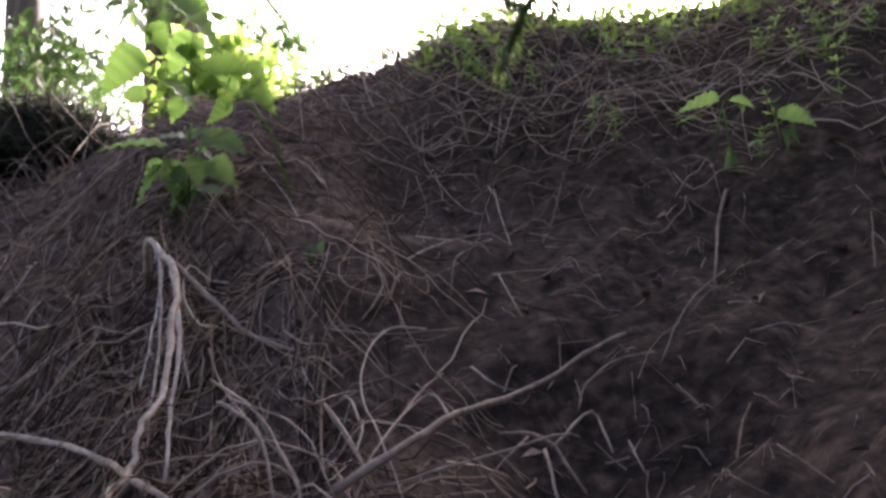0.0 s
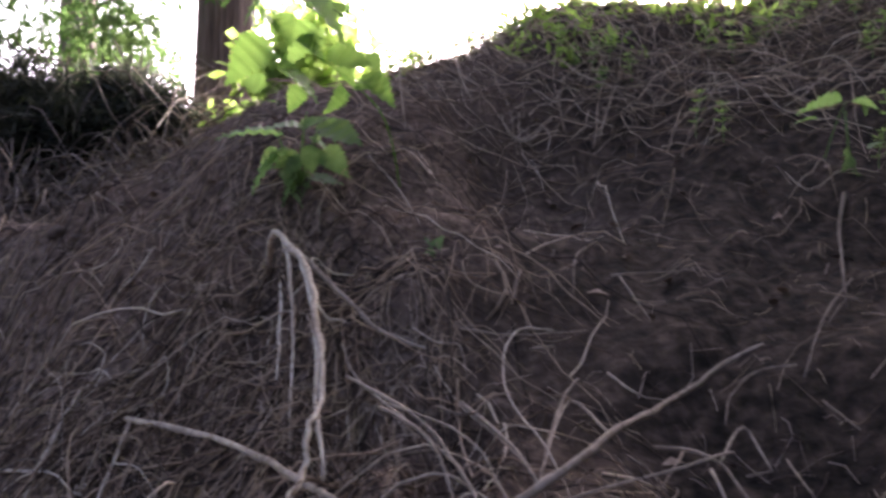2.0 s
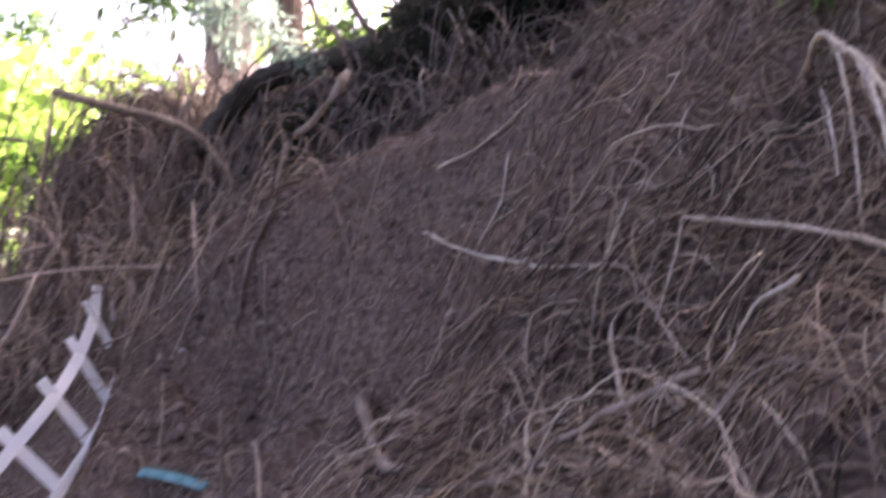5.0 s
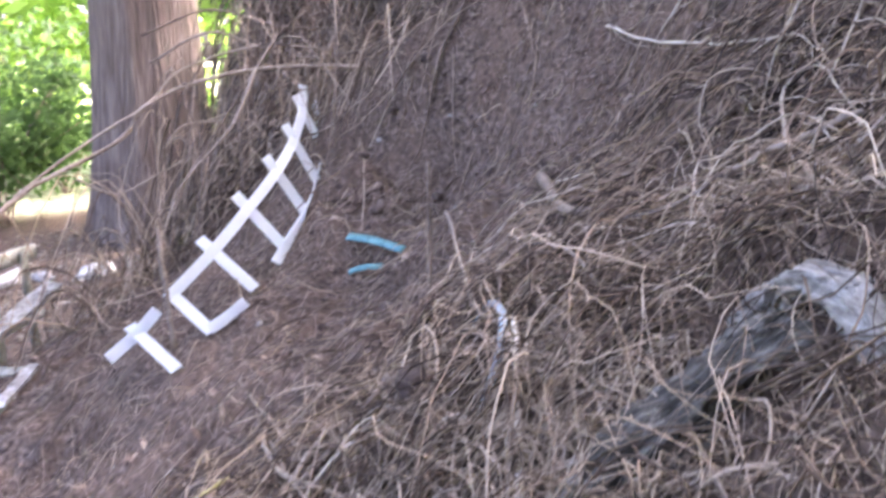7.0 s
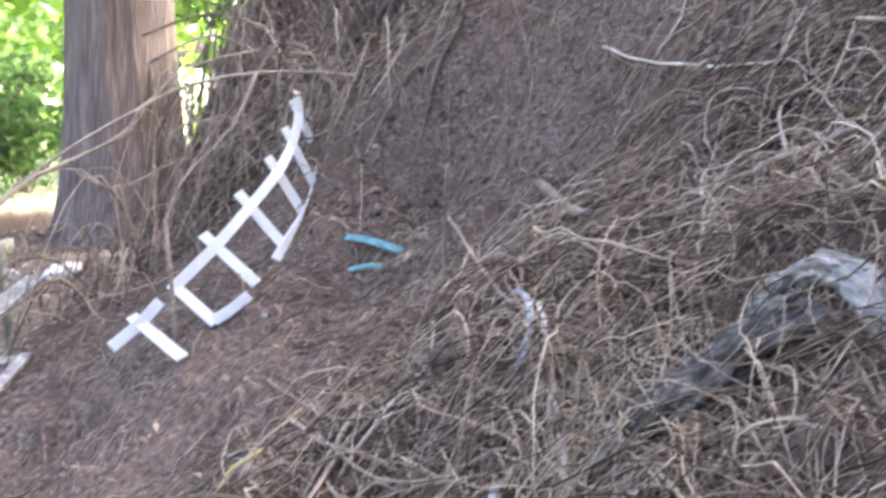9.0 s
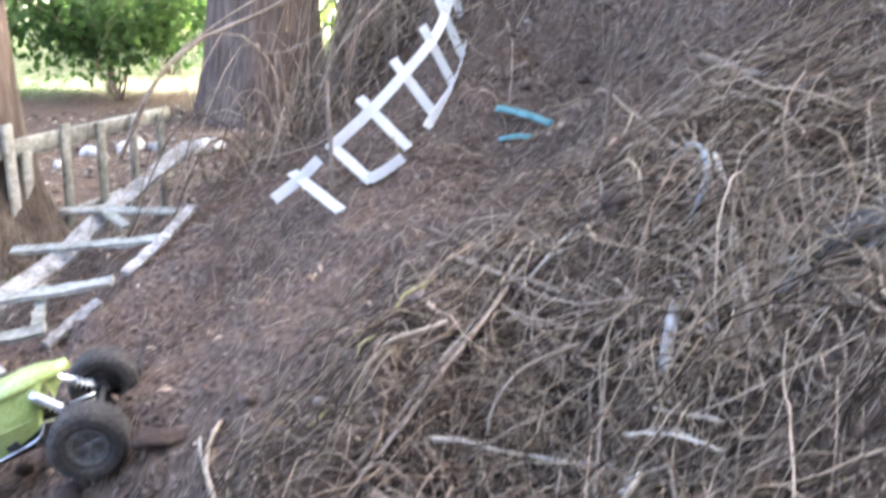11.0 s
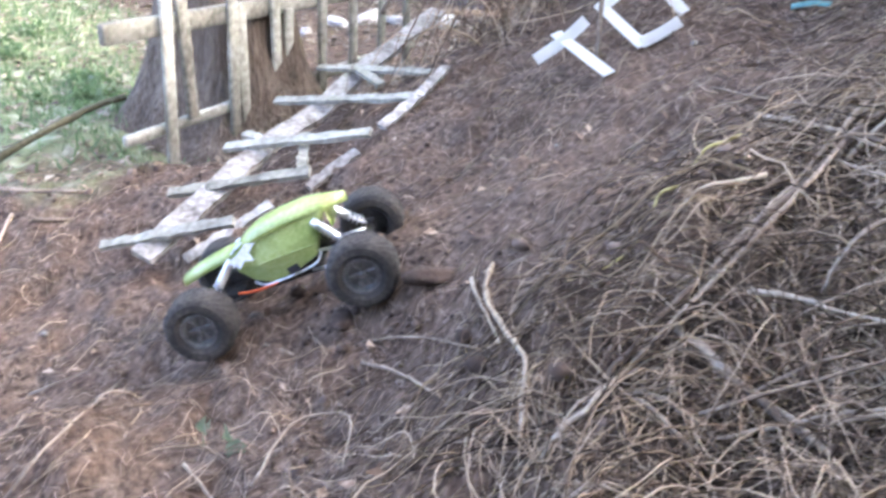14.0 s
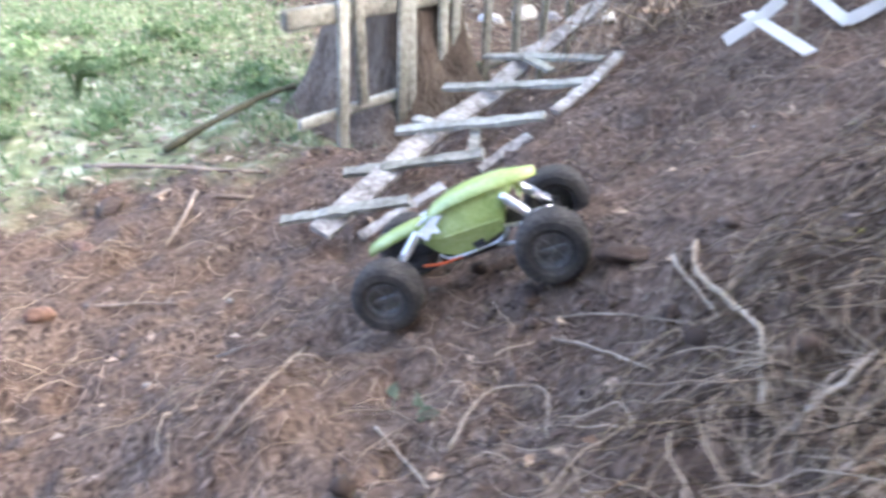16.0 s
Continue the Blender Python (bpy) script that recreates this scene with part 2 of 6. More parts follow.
def ground_material():
    """Needle litter on the bank, bare brown soil where it is worn, soil darkened by painted shade to the right, and
    mown grass on the lawn.
    """
    m = bpy.data.materials.new("ground")
    m.use_nodes = True
    t = m.node_tree
    n, ln = t.nodes, t.links.new
    b = n["Principled BSDF"]
    co = n.new("ShaderNodeTexCoord")

    def noise_node(scale, detail, stretch=(1, 1, 1), turn=0.0):
        mp = n.new("ShaderNodeMapping")
        mp.inputs["Scale"].default_value = stretch
        mp.inputs["Rotation"].default_value = (0, 0, turn)
        ln(co.outputs["Object"], mp.inputs[0])
        q = n.new("ShaderNodeTexNoise")
        q.inputs["Scale"].default_value, q.inputs["Detail"].default_value = scale, detail
        ln(mp.outputs[0], q.inputs["Vector"])
        return q.outputs[0]

    def ramp_node(src, stops):
        r = n.new("ShaderNodeValToRGB")
        while len(r.color_ramp.elements) < len(stops):
            r.color_ramp.elements.new(0.5)
        for e, (p, c) in zip(r.color_ramp.elements, stops):
            e.position, e.color = p, (*c, 1)
        ln(src, r.inputs[0])
        return r.outputs[0]

    def mix_node(fac, a, c):
        q = n.new("ShaderNodeMix")
        q.data_type = "RGBA"
        ln(fac, q.inputs[0])
        ln(a, q.inputs[6])
        ln(c, q.inputs[7])
        return q.outputs[2]

    fibre_a, fibre_b = noise_node(70, 8, (1, 0.5, 0.9), 0.5), noise_node(70, 8, (0.5, 1, 0.9), -0.4)
    patch = noise_node(4, 4)
    fib = n.new("ShaderNodeMix")
    fib.data_type = "FLOAT"
    ln(patch, fib.inputs[0])
    ln(fibre_a, fib.inputs[2])
    ln(fibre_b, fib.inputs[3])
    litter = ramp_node(fib.outputs[0], ((0.34, (0.027, 0.017, 0.012)), (0.5, (0.102, 0.068, 0.050)), (0.68, (0.215, 0.155, 0.118))))
    soil = ramp_node(noise_node(60, 10), ((0.34, (0.034, 0.022, 0.016)), (0.52, (0.108, 0.077, 0.059)), (0.72, (0.21, 0.155, 0.12))))
    bare = ramp_node(patch, ((0.45, (0, 0, 0)), (0.58, (1, 1, 1))))
    brown = mix_node(bare, litter, soil)
    # near-black soil towards +x: the bank's deep shade is put into the colour
    shaded_soil = ramp_node(noise_node(40, 8), ((0.34, (0.012, 0.009, 0.007)), (0.52, (0.036, 0.025, 0.018)), (0.72, (0.09, 0.062, 0.046))))
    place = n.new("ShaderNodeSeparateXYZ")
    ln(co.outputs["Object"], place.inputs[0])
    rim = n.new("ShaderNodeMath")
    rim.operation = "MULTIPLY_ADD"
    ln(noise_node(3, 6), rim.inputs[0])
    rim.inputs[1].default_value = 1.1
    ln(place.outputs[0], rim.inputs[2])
    shade_mask = n.new("ShaderNodeMapRange")
    shade_mask.inputs[1].default_value, shade_mask.inputs[2].default_value = 0.30, 0.68
    ln(rim.outputs[0], shade_mask.inputs[0])
    brown = mix_node(shade_mask.outputs[0], brown, shaded_soil)
    turf = ramp_node(noise_node(9, 8), ((0.3, (0.09, 0.10, 0.055)), (0.5, (0.19, 0.21, 0.115)), (0.7, (0.40, 0.40, 0.30))))
    xyz = n.new("ShaderNodeSeparateXYZ")
    ln(co.outputs["Object"], xyz.inputs[0])
    edge = n.new("ShaderNodeMath")
    edge.operation = "MULTIPLY_ADD"
    ln(noise_node(2.5, 5), edge.inputs[0])
    edge.inputs[1].default_value = -1.6
    ln(xyz.outputs[0], edge.inputs[2])
    lawn = n.new("ShaderNodeMapRange")
    lawn.inputs[1].default_value, lawn.inputs[2].default_value = -4.15, -4.65
    ln(edge.outputs[0], lawn.inputs[0])
    back = n.new("ShaderNodeMath")
    back.operation = "MULTIPLY_ADD"
    ln(noise_node(1.7, 5), back.inputs[0])
    back.inputs[1].default_value = 1.2
    ln(xyz.outputs[1], back.inputs[2])
    shady = n.new("ShaderNodeMapRange")
    shady.inputs[1].default_value, shady.inputs[2].default_value = 1.0, 0.6
    ln(back.outputs[0], shady.inputs[0])
    beyond = n.new("ShaderNodeMapRange")
    beyond.inputs[1].default_value, beyond.inputs[2].default_value = -8.6, -9.6
    ln(xyz.outputs[0], beyond.inputs[0])
    either = n.new("ShaderNodeMath")
    either.operation = "MAXIMUM"
    ln(shady.outputs[0], either.inputs[0])
    ln(beyond.outputs[0], either.inputs[1])
    green = n.new("ShaderNodeMath")
    green.operation = "MULTIPLY"
    ln(either.outputs[0], green.inputs[0])
    ln(lawn.outputs[0], green.inputs[1])
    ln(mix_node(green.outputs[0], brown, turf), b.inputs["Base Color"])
    b.inputs["Roughness"].default_value = 0.95
    b.inputs["Specular IOR Level"].default_value = 0.15
    bp = n.new("ShaderNodeBump")
    bp.inputs["Strength"].default_value, bp.inputs["Distance"].default_value = 0.9, 0.012
    ln(fib.outputs[0], bp.inputs["Height"])
    ln(bp.outputs[0], b.inputs["Normal"])
    return m


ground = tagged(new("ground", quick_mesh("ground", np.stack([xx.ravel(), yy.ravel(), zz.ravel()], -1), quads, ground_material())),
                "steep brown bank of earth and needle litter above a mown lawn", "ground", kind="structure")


# ---- mesh helpers ----
def tube_arrays(paths, radii, sides=3):
    """Vertices and quads of many tubes at once: paths (m, k, 3), radii (m, k)."""
    paths, radii = np.asarray(paths, float), np.asarray(radii, float)
    m, k, _ = paths.shape
    tan = np.gradient(paths, axis=1)
    tan /= np.linalg.norm(tan, axis=2, keepdims=True) + 1e-9
    ref = np.where(np.abs(tan[..., 2:3]) > 0.8, np.array([1.0, 0, 0]), np.array([0, 0, 1.0]))
    u = np.cross(tan, ref)
    u /= np.linalg.norm(u, axis=2, keepdims=True) + 1e-9
    v = np.cross(tan, u)
    ang = np.arange(sides) * 2 * math.pi / sides
    ring = paths[:, :, None] + radii[:, :, None, None] * (u[:, :, None] * np.cos(ang)[:, None] + v[:, :, None] * np.sin(ang)[:, None])
    i = np.arange(m * k * sides).reshape(m, k, sides)
    a, b = i[:, :-1], i[:, 1:]
    q = np.stack([a, np.roll(a, -1, 2), np.roll(b, -1, 2), b], -1).reshape(-1, 4)
    return ring.reshape(-1, 3), q


def part(name, bm, material, parent=None, label="", smooth=True):
    """Links a bmesh as one mesh object under a thing or a part."""
    me = bpy.data.meshes.new(name)
    bmesh.ops.recalc_face_normals(bm, faces=bm.faces)
    for f in bm.faces:
        f.smooth = smooth
    bm.to_mesh(me)
    bm.free()
    me.materials.append(material)
    ob = new(name, me)
    ob.parent = parent
    if label:
        ob["label"] = label
    return ob


def box_bm(sx, sy, sz, m=Matrix(), bevel=0.0, segments=1):
    bm = bmesh.new()
    bmesh.ops.create_cube(bm, size=1, matrix=Matrix.Diagonal((sx, sy, sz, 1)))
    if bevel:
        bmesh.ops.bevel(bm, geom=bm.edges[:], offset=bevel, segments=segments, affect="EDGES", profile=0.5)
    bm.transform(m)
    return bm


def lathe_bm(profile, steps=24, m=Matrix()):
    """Turns (radius, height) pairs about z."""
    bm = bmesh.new()
    rings = []
    for r, z in profile:
        rings.append([bm.verts.new((r * math.cos(2 * math.pi * i / steps), r * math.sin(2 * math.pi * i / steps), z)) for i in range(steps)])
    for a, b in zip(rings, rings[1:]):
        for i in range(steps):
            bm.faces.new((a[i], a[(i + 1) % steps], b[(i + 1) % steps], b[i]))
    bm.faces.new(list(reversed(rings[0])))
    bm.faces.new(rings[-1])
    bm.transform(m)
    return bm


def smooth_path(points, n):
    """A rounded line through the points."""
    p = [Vector(q) for q in points]
    p = [p[0] * 2 - p[1]] + p + [p[-1] * 2 - p[-2]]
    out = []
    for j in range(n):
        s = j / (n - 1) * (len(p) - 3)
        i = min(int(s), len(p) - 4)
        f = s - i
        a, b, c, d = p[i:i + 4]
        out.append(0.5 * ((2 * b) + (c - a) * f + (2 * a - 5 * b + 4 * c - d) * f * f + (3 * b - a - 3 * c + d) * f ** 3))
    return out


def rod_bm(points, r0, r1=None, sides=6, n=0, wobble=0.0):
    """A round rod along a rounded line, from radius r0 to r1, closed at its ends."""
    r1 = r0 if r1 is None else r1
    n = n or max(2, 4 * (len(points) - 1) + 1)
    pts = smooth_path(points, n) if len(points) > 2 else [Vector(points[0]).lerp(Vector(points[1]), j / (n - 1)) for j in range(n)]
    if wobble:
        pts = [q + Vector([random.uniform(-wobble, wobble) for _ in range(3)]) for q in pts]
    rad = [[r0 + (r1 - r0) * j / (n - 1) for j in range(n)]]
    if wobble:
        rad = [[r * random.uniform(0.8, 1.2) for r in rad[0]]]
    v, q = tube_arrays([[tuple(a) for a in pts]], rad, sides)
    bm = bmesh.new()
    vs = [bm.verts.new(a) for a in v]
    for f in q:
        bm.faces.new([vs[i] for i in f])
    bm.faces.new(vs[:sides])
    bm.faces.new(vs[-sides:])
    return bm


def join_bm(*parts):
    me = bpy.data.meshes.new("join")
    out = bmesh.new()
    for b in parts:
        b.to_mesh(me)
        out.from_mesh(me)
        b.free()
    bpy.data.meshes.remove(me)
    return out


def base(name, m, label, category, group="", kind=""):
    """An Empty that carries a thing's parts."""
    ob = new(name)
    ob.empty_display_size = 0.05
    ob.matrix_basis = m
    return tagged(ob, label, category, group, kind)


def gz(x, y):
    return float(surface_z(x, y) + hollow(x, y))


def along(a, b):
    """A pose at a whose x axis points to b, and whose z axis is as upright as it can be."""
    a, b = Vector(a), Vector(b)
    x = (b - a).normalized()
    y = Vector((0, 0, 1)).cross(x).normalized()
    z = x.cross(y)
    m = Matrix((x, y, z)).transposed().to_4x4()
    m.translation = a
    return m

# ---- trees ----
def cloud(name, clumps, count, size, material, flat=0.6, droop=0.0, seed=1, long=1.0):
    """Many small leaves in loose clumps: (x, y, z, radius) each."""
    rng = np.random.default_rng(seed)
    c = np.array(clumps, float)
    w = c[:, 3] ** 2
    pick = rng.choice(len(c), count, p=w / w.sum())
    d = rng.normal(size=(count, 3))
    d /= np.linalg.norm(d, axis=1, keepdims=True)
    d *= rng.random((count, 1)) ** 0.4 * c[pick, 3:4]
    d[:, 2] *= flat
    pos = c[pick, :3] + d
    ax = rng.normal(size=(count, 3))
    ax[:, 2] -= droop
    ax /= np.linalg.norm(ax, axis=1, keepdims=True)
    side = np.cross(ax, rng.normal(size=(count, 3)))
    side /= np.linalg.norm(side, axis=1, keepdims=True)
    s = size * rng.uniform(0.6, 1.4, (count, 1))
    v = np.stack([pos, pos + ax * s * 0.5 * long + side * s * 0.3, pos + ax * s * long, pos + ax * s * 0.5 * long - side * s * 0.3], 1).reshape(-1, 3)
    return quick_mesh(name, v, np.arange(count * 4).reshape(-1, 4), material, smooth=False)


def trunk_mesh(r, h, flare, material, seed, lean=(0, 0)):
    """A tapered trunk with a flared, buttressed foot and ridged bark."""
    steps, rows = 40, 60
    a = np.arange(steps) * 2 * math.pi / steps
    zs = -0.35 + (h + 0.35) * (np.arange(rows) / (rows - 1)) ** 1.6
    v = []
    for z in zs:
        rr = r * (1 - 0.5 * max(z, 0) / h) * (1 + flare * math.exp(-max(z, 0) / (r * 1.1)))
        butt = 1 + 0.06 * math.exp(-max(z, 0) / (r * 1.6)) * np.sin(a * 5 + seed) + 0.035 * np.sin(a * 11 + seed * 2 + z * 0.6) + 0.025 * np.sin(a * 17 + z * 1.3)
        v.append(np.stack([rr * butt * np.cos(a) + lean[0] * z, rr * butt * np.sin(a) + lean[1] * z, np.full(steps, z)], -1))
    i = np.arange(rows * steps).reshape(rows, steps)
    q = np.stack([i[:-1], np.roll(i[:-1], -1, 1), np.roll(i[1:], -1, 1), i[1:]], -1).reshape(-1, 4)
    return quick_mesh("trunk", np.concatenate(v), q, material)


def tree(x, y, r, h, flare, material, label, seed, low, reach, leaves=6000, foot=None, leaf=0.07, foliage=None):
    """A tree: trunk, limbs that droop at their ends, and a loose crown hanging from them."""
    rng = random.Random(seed)
    t = base("tree", pose(x, y, gz(x, y) if foot is None else foot), label, "tree", "trees behind the bank")
    new("trunk", trunk_mesh(r, h, flare, material, seed)).parent = t
    clumps = []
    for k in range(9):
        a, z = k * 2.4 + seed, low + (h - low) * k / 9
        d = reach * rng.uniform(0.6, 1.0) * (1 - 0.4 * k / 9)
        tip = (d * math.cos(a), d * math.sin(a), z + rng.uniform(-0.5, 0.1))
        part("limb", rod_bm([(0, 0, z), (tip[0] * 0.5, tip[1] * 0.5, z + 0.25), tip], r * 0.16, r * 0.04, 6), material, t)
        for f in (0.45, 0.65, 0.85, 1.0):
            clumps.append((tip[0] * f + rng.uniform(-0.2, 0.2), tip[1] * f + rng.uniform(-0.2, 0.2), z + (tip[2] - z) * f - 0.1, rng.uniform(0.3, 0.6)))
    new("crown", cloud("crown", clumps, leaves, leaf, foliage or FOLIAGE, 0.8, 0.8, seed, 1.8)).parent = t
    return t


tree(-4.19, 0.36, 0.27, 7.5, 1.25, BARK_GREY, "large tree with grey-brown bark and flared foot behind a fence", 3, 3.8, 2.2, foot=-0.24)
tree(-7.16, 3.70, 0.50, 9.0, 0.32, BARK_RED, "tall conifer with a thick reddish ribbed trunk beside the lawn", 5, 4.8, 2.4, foot=-0.24)
slim = tree(-3.65, 3.45, 0.15, 7.0, 0.3, BARK, "slim conifer with brown bark rising from dead brush", 7, 3.4, 1.5, foot=1.3)
tree(-5.3, 5.88, 0.20, 8.0, 0.3, BARK_RED, "conifer with pale pinkish bark in bright light", 8, 3.6, 2.0)
tree(-2.7, 8.8, 0.38, 8.0, 0.3, BARK_RED, "conifer with a thick pinkish trunk on top of the bank", 11, 3.5, 2.2, 5000, leaf=0.08)
tree(-11.6, 6.3, 0.3, 9.0, 0.3, BARK, "conifer in the shade beyond the lawn", 13, 2.6, 2.6)
tree(-4.2, 8.5, 0.25, 9.0, 0.3, BARK, "distant conifer behind the bank", 17, 2.4, 2.6)
# five unseen conifers, added right of and behind the camera to block sky light
tree(1.5, -1.5, 0.2, 6.0, 0.4, BARK, "unseen dense conifer added on the lower bank to block sky light", 33, 2.2, 2.3, 34000, leaf=0.15)
tree(0.4, -3.3, 0.22, 6.0, 0.4, BARK, "unseen dense conifer added behind the filmer to block sky light", 27, 0.5, 1.5, 14000, leaf=0.13)
tree(2.1, -2.7, 0.22, 6.5, 0.4, BARK, "unseen dense conifer added behind the filmer to block sky light", 29, 0.7, 1.6, 14000, leaf=0.13)
tree(2.3, 0.3, 0.24, 6.5, 0.4, BARK, "unseen dense conifer with low drooping branches, added on the bank to block sky light", 28, 2.3, 2.6, 36000, leaf=0.15)
tree(3.6, 2.4, 0.26, 8.0, 0.4, BARK, "unseen conifer with low drooping branches, added on the bank to block light", 30, 3.6, 1.8, 9000, leaf=0.11)
tree(-11.0, 1.0, 0.3, 8.0, 0.3, BARK, "distant tree across the lawn", 19, 2.5, 2.8)


def shrub(x, y, z, w, h, leaves, material, label, seed, size=0.09):
    rng = random.Random(seed)
    t = base("shrub", pose(x, y, z), label, "shrub", "shrubs")
    clumps = []
    for k in range(7):
        a, d = rng.uniform(0, 6.28), rng.uniform(0.2, 1) * w
        tip = (d * math.cos(a), d * math.sin(a), h * rng.uniform(0.5, 1.0))
        part("stem", rod_bm([(0, 0, -0.1), (tip[0] * 0.4, tip[1] * 0.4, tip[2] * 0.6), tip], 0.012, 0.004, 5), STICK, t)
        for f in (0.5, 0.75, 1.0):
            clumps.append((tip[0] * f, tip[1] * f, tip[2] * f, rng.uniform(0.2, 0.4) * w))
    new("foliage", cloud("foliage", clumps, leaves, size, material, 0.8, 0.2, seed)).parent = t
    return t


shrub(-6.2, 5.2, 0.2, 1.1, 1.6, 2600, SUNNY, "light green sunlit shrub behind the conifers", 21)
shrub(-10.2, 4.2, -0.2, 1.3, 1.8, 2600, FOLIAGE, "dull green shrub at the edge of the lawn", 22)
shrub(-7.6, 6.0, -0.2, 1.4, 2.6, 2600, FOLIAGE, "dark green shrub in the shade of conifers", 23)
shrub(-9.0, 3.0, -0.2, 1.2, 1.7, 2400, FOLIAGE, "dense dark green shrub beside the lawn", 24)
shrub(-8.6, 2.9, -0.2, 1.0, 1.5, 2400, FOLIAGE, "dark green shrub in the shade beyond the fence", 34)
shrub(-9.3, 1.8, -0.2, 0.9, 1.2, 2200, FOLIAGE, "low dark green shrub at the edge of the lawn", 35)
# the next two are added to keep the sun off the fence and a trunk
shrub(-4.7, 5.2, gz(-4.7, 5.2), 1.0, 2.6, 4200, FOLIAGE, "dense dark green shrub added behind the dead brush to shade the fence", 36, 0.13)
shrub(-5.9, 8.6, gz(-5.9, 8.6), 1.6, 4.2, 6000, FOLIAGE, "tall dark green shrub added behind the bank to shade a trunk", 37, 0.2)
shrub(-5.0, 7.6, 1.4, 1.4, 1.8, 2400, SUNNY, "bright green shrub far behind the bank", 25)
shrub(-0.75, 2.85, gz(-0.75, 2.85), 0.42, 0.5, 2600, SUNNY, "low bright green shrub on the crest of the bank", 26, 0.05)

PALE_SPRAY = shader("pale_conifer_spray", ((0.10, 0.15, 0.12), (0.18, 0.25, 0.205), (0.29, 0.36, 0.31)), 1, 8, 0.5, 0.0, through_light=(0.2, 0.27, 0.2), island=0.6)
for k, ends in enumerate((((0, 0, 1.75), (0.35, -0.3, 1.55), (0.62, -0.52, 1.16)), ((0, 0, 1.5), (0.5, -0.3, 1.3), (0.85, -0.56, 1.0), (1.04, -0.57, 0.9)), ((0, 0, 1.65), (0.3, -0.45, 1.35), (0.6, -0.6, 1.0)))):
    part("limb", rod_bm(ends, 0.012, 0.004, 6), BARK, slim)
    line = smooth_path(ends, 7)
    new("spray", cloud("spray", [(p.x, p.y, p.z - 0.03, 0.09) for p in line[2:]], 420, 0.022, PALE_SPRAY, 0.8, 1.2, 120 + k, 3.2)).parent = slim

# ---- picket fence along the lawn ----
F0, F1 = Vector((-3.50, -0.17, 0.0)), Vector((-4.55, 1.48, 0.0))
fence = base("picket_fence", pose(0, 0, 0), "old unpainted picket fence with weathered grey wood, a little crooked", "fence")


def fence_at(s, z):
    p = F0.lerp(F1, s)
    return (p.x, p.y, z)


part("rail", join_bm(box_bm(2.10, 0.035, 0.075, along(fence_at(-0.04, 0.43), fence_at(1.02, 0.40)) @ pose(1.02, 0, 0), 0.006)), OLD_WOOD, fence)
part("rail", join_bm(box_bm(2.08, 0.025, 0.045, along(fence_at(-0.02, 0.03), fence_at(1.02, 0.06)) @ pose(1.02, 0, 0), 0.006)), OLD_WOOD, fence)
turn_f = math.degrees(math.atan2(F1.y - F0.y, F1.x - F0.x))
for s, hh, tilt in ((0.08, 0.88, 2), (0.13, 0.5, -3), (0.26, 0.72, 1), (0.29, 0.68, -1), (0.40, 0.75, -1), (0.44, 0.62, 2), (0.57, 0.70, 1), (0.70, 0.67, -1), (0.83, 0.66, 1), (0.96, 0.64, -2)):
    p = fence_at(s, 0)
    lo = -0.22 if hh > 0.6 else 0.05
    part("picket", join_bm(box_bm(0.055, 0.02, hh, pose(p[0], p[1], lo + hh / 2, 0, tilt, turn_f) @ pose(0, -0.028, 0), 0.004)), OLD_WOOD, fence)

def strip_bm(points, w, th, normal, n=0):
    """A flat slat along a rounded line, lying across the given normal."""
    n = n or 5 * (len(points) - 1) + 1
    pts = smooth_path(points, n) if len(points) > 2 else [Vector(points[0]).lerp(Vector(points[1]), j / (n - 1)) for j in range(n)]
    bm = bmesh.new()
    rows = []
    for j, p in enumerate(pts):
        d = (pts[min(j + 1, n - 1)] - pts[max(j - 1, 0)]).normalized()
        s = d.cross(Vector(normal(j / (n - 1)) if callable(normal) else normal)).normalized()
        k = s.cross(d).normalized()
        rows.append([bm.verts.new(p + s * a * w / 2 + k * b * th / 2) for a, b in ((-1, -1), (1, -1), (1, 1), (-1, 1))])
    for a, b in zip(rows, rows[1:]):
        for i in range(4):
            bm.faces.new((a[i], a[(i + 1) % 4], b[(i + 1) % 4], b[i]))
    bm.faces.new(rows[0])
    bm.faces.new(rows[-1])
    return bm


# ---- fallen fence panel on the slope ----
panel = base("fallen_fence_panel", pose(0, 0, 0), "broken fence panel with peeling grey-white boards lying on the slope", "fence panel")


def plank(points, w, th, name, material, normal=(0.35, -0.2, 0.9)):
    """A board between two places, or along a broken line."""
    bm = strip_bm(points, w, th, normal, max(9, 6 * len(points)))
    for v in bm.verts:
        v.co += Vector([random.uniform(-0.0035, 0.0035) for _ in range(3)])
    return part(name, bm, material, panel, smooth=False)


def on_slope(x, y, lift):
    return (x, y, gz(x, y) + lift)


plank([(-2.62, -0.32, -0.02), (-2.80, -0.06, 0.075), (-3.007, 0.159, 0.118), (-3.208, 0.453, 0.176), (-3.487, 0.719, 0.222), (-4.036, 1.376, 0.345)], 0.078, 0.022, "rail", PEELED)
for a, b in ((on_slope(-2.68, 0.209, 0.016), on_slope(-2.725, 0.394, 0.014)), (on_slope(-2.745, 0.488, 0.014), on_slope(-2.83, 0.67, 0.014)), (on_slope(-2.82, 0.65, 0.02), on_slope(-2.95, 0.83, 0.014)), (on_slope(-2.60, -0.20, 0.016), on_slope(-2.66, 0.08, 0.03))):
    plank([a, b], 0.034, 0.016, "rail", PEELED)
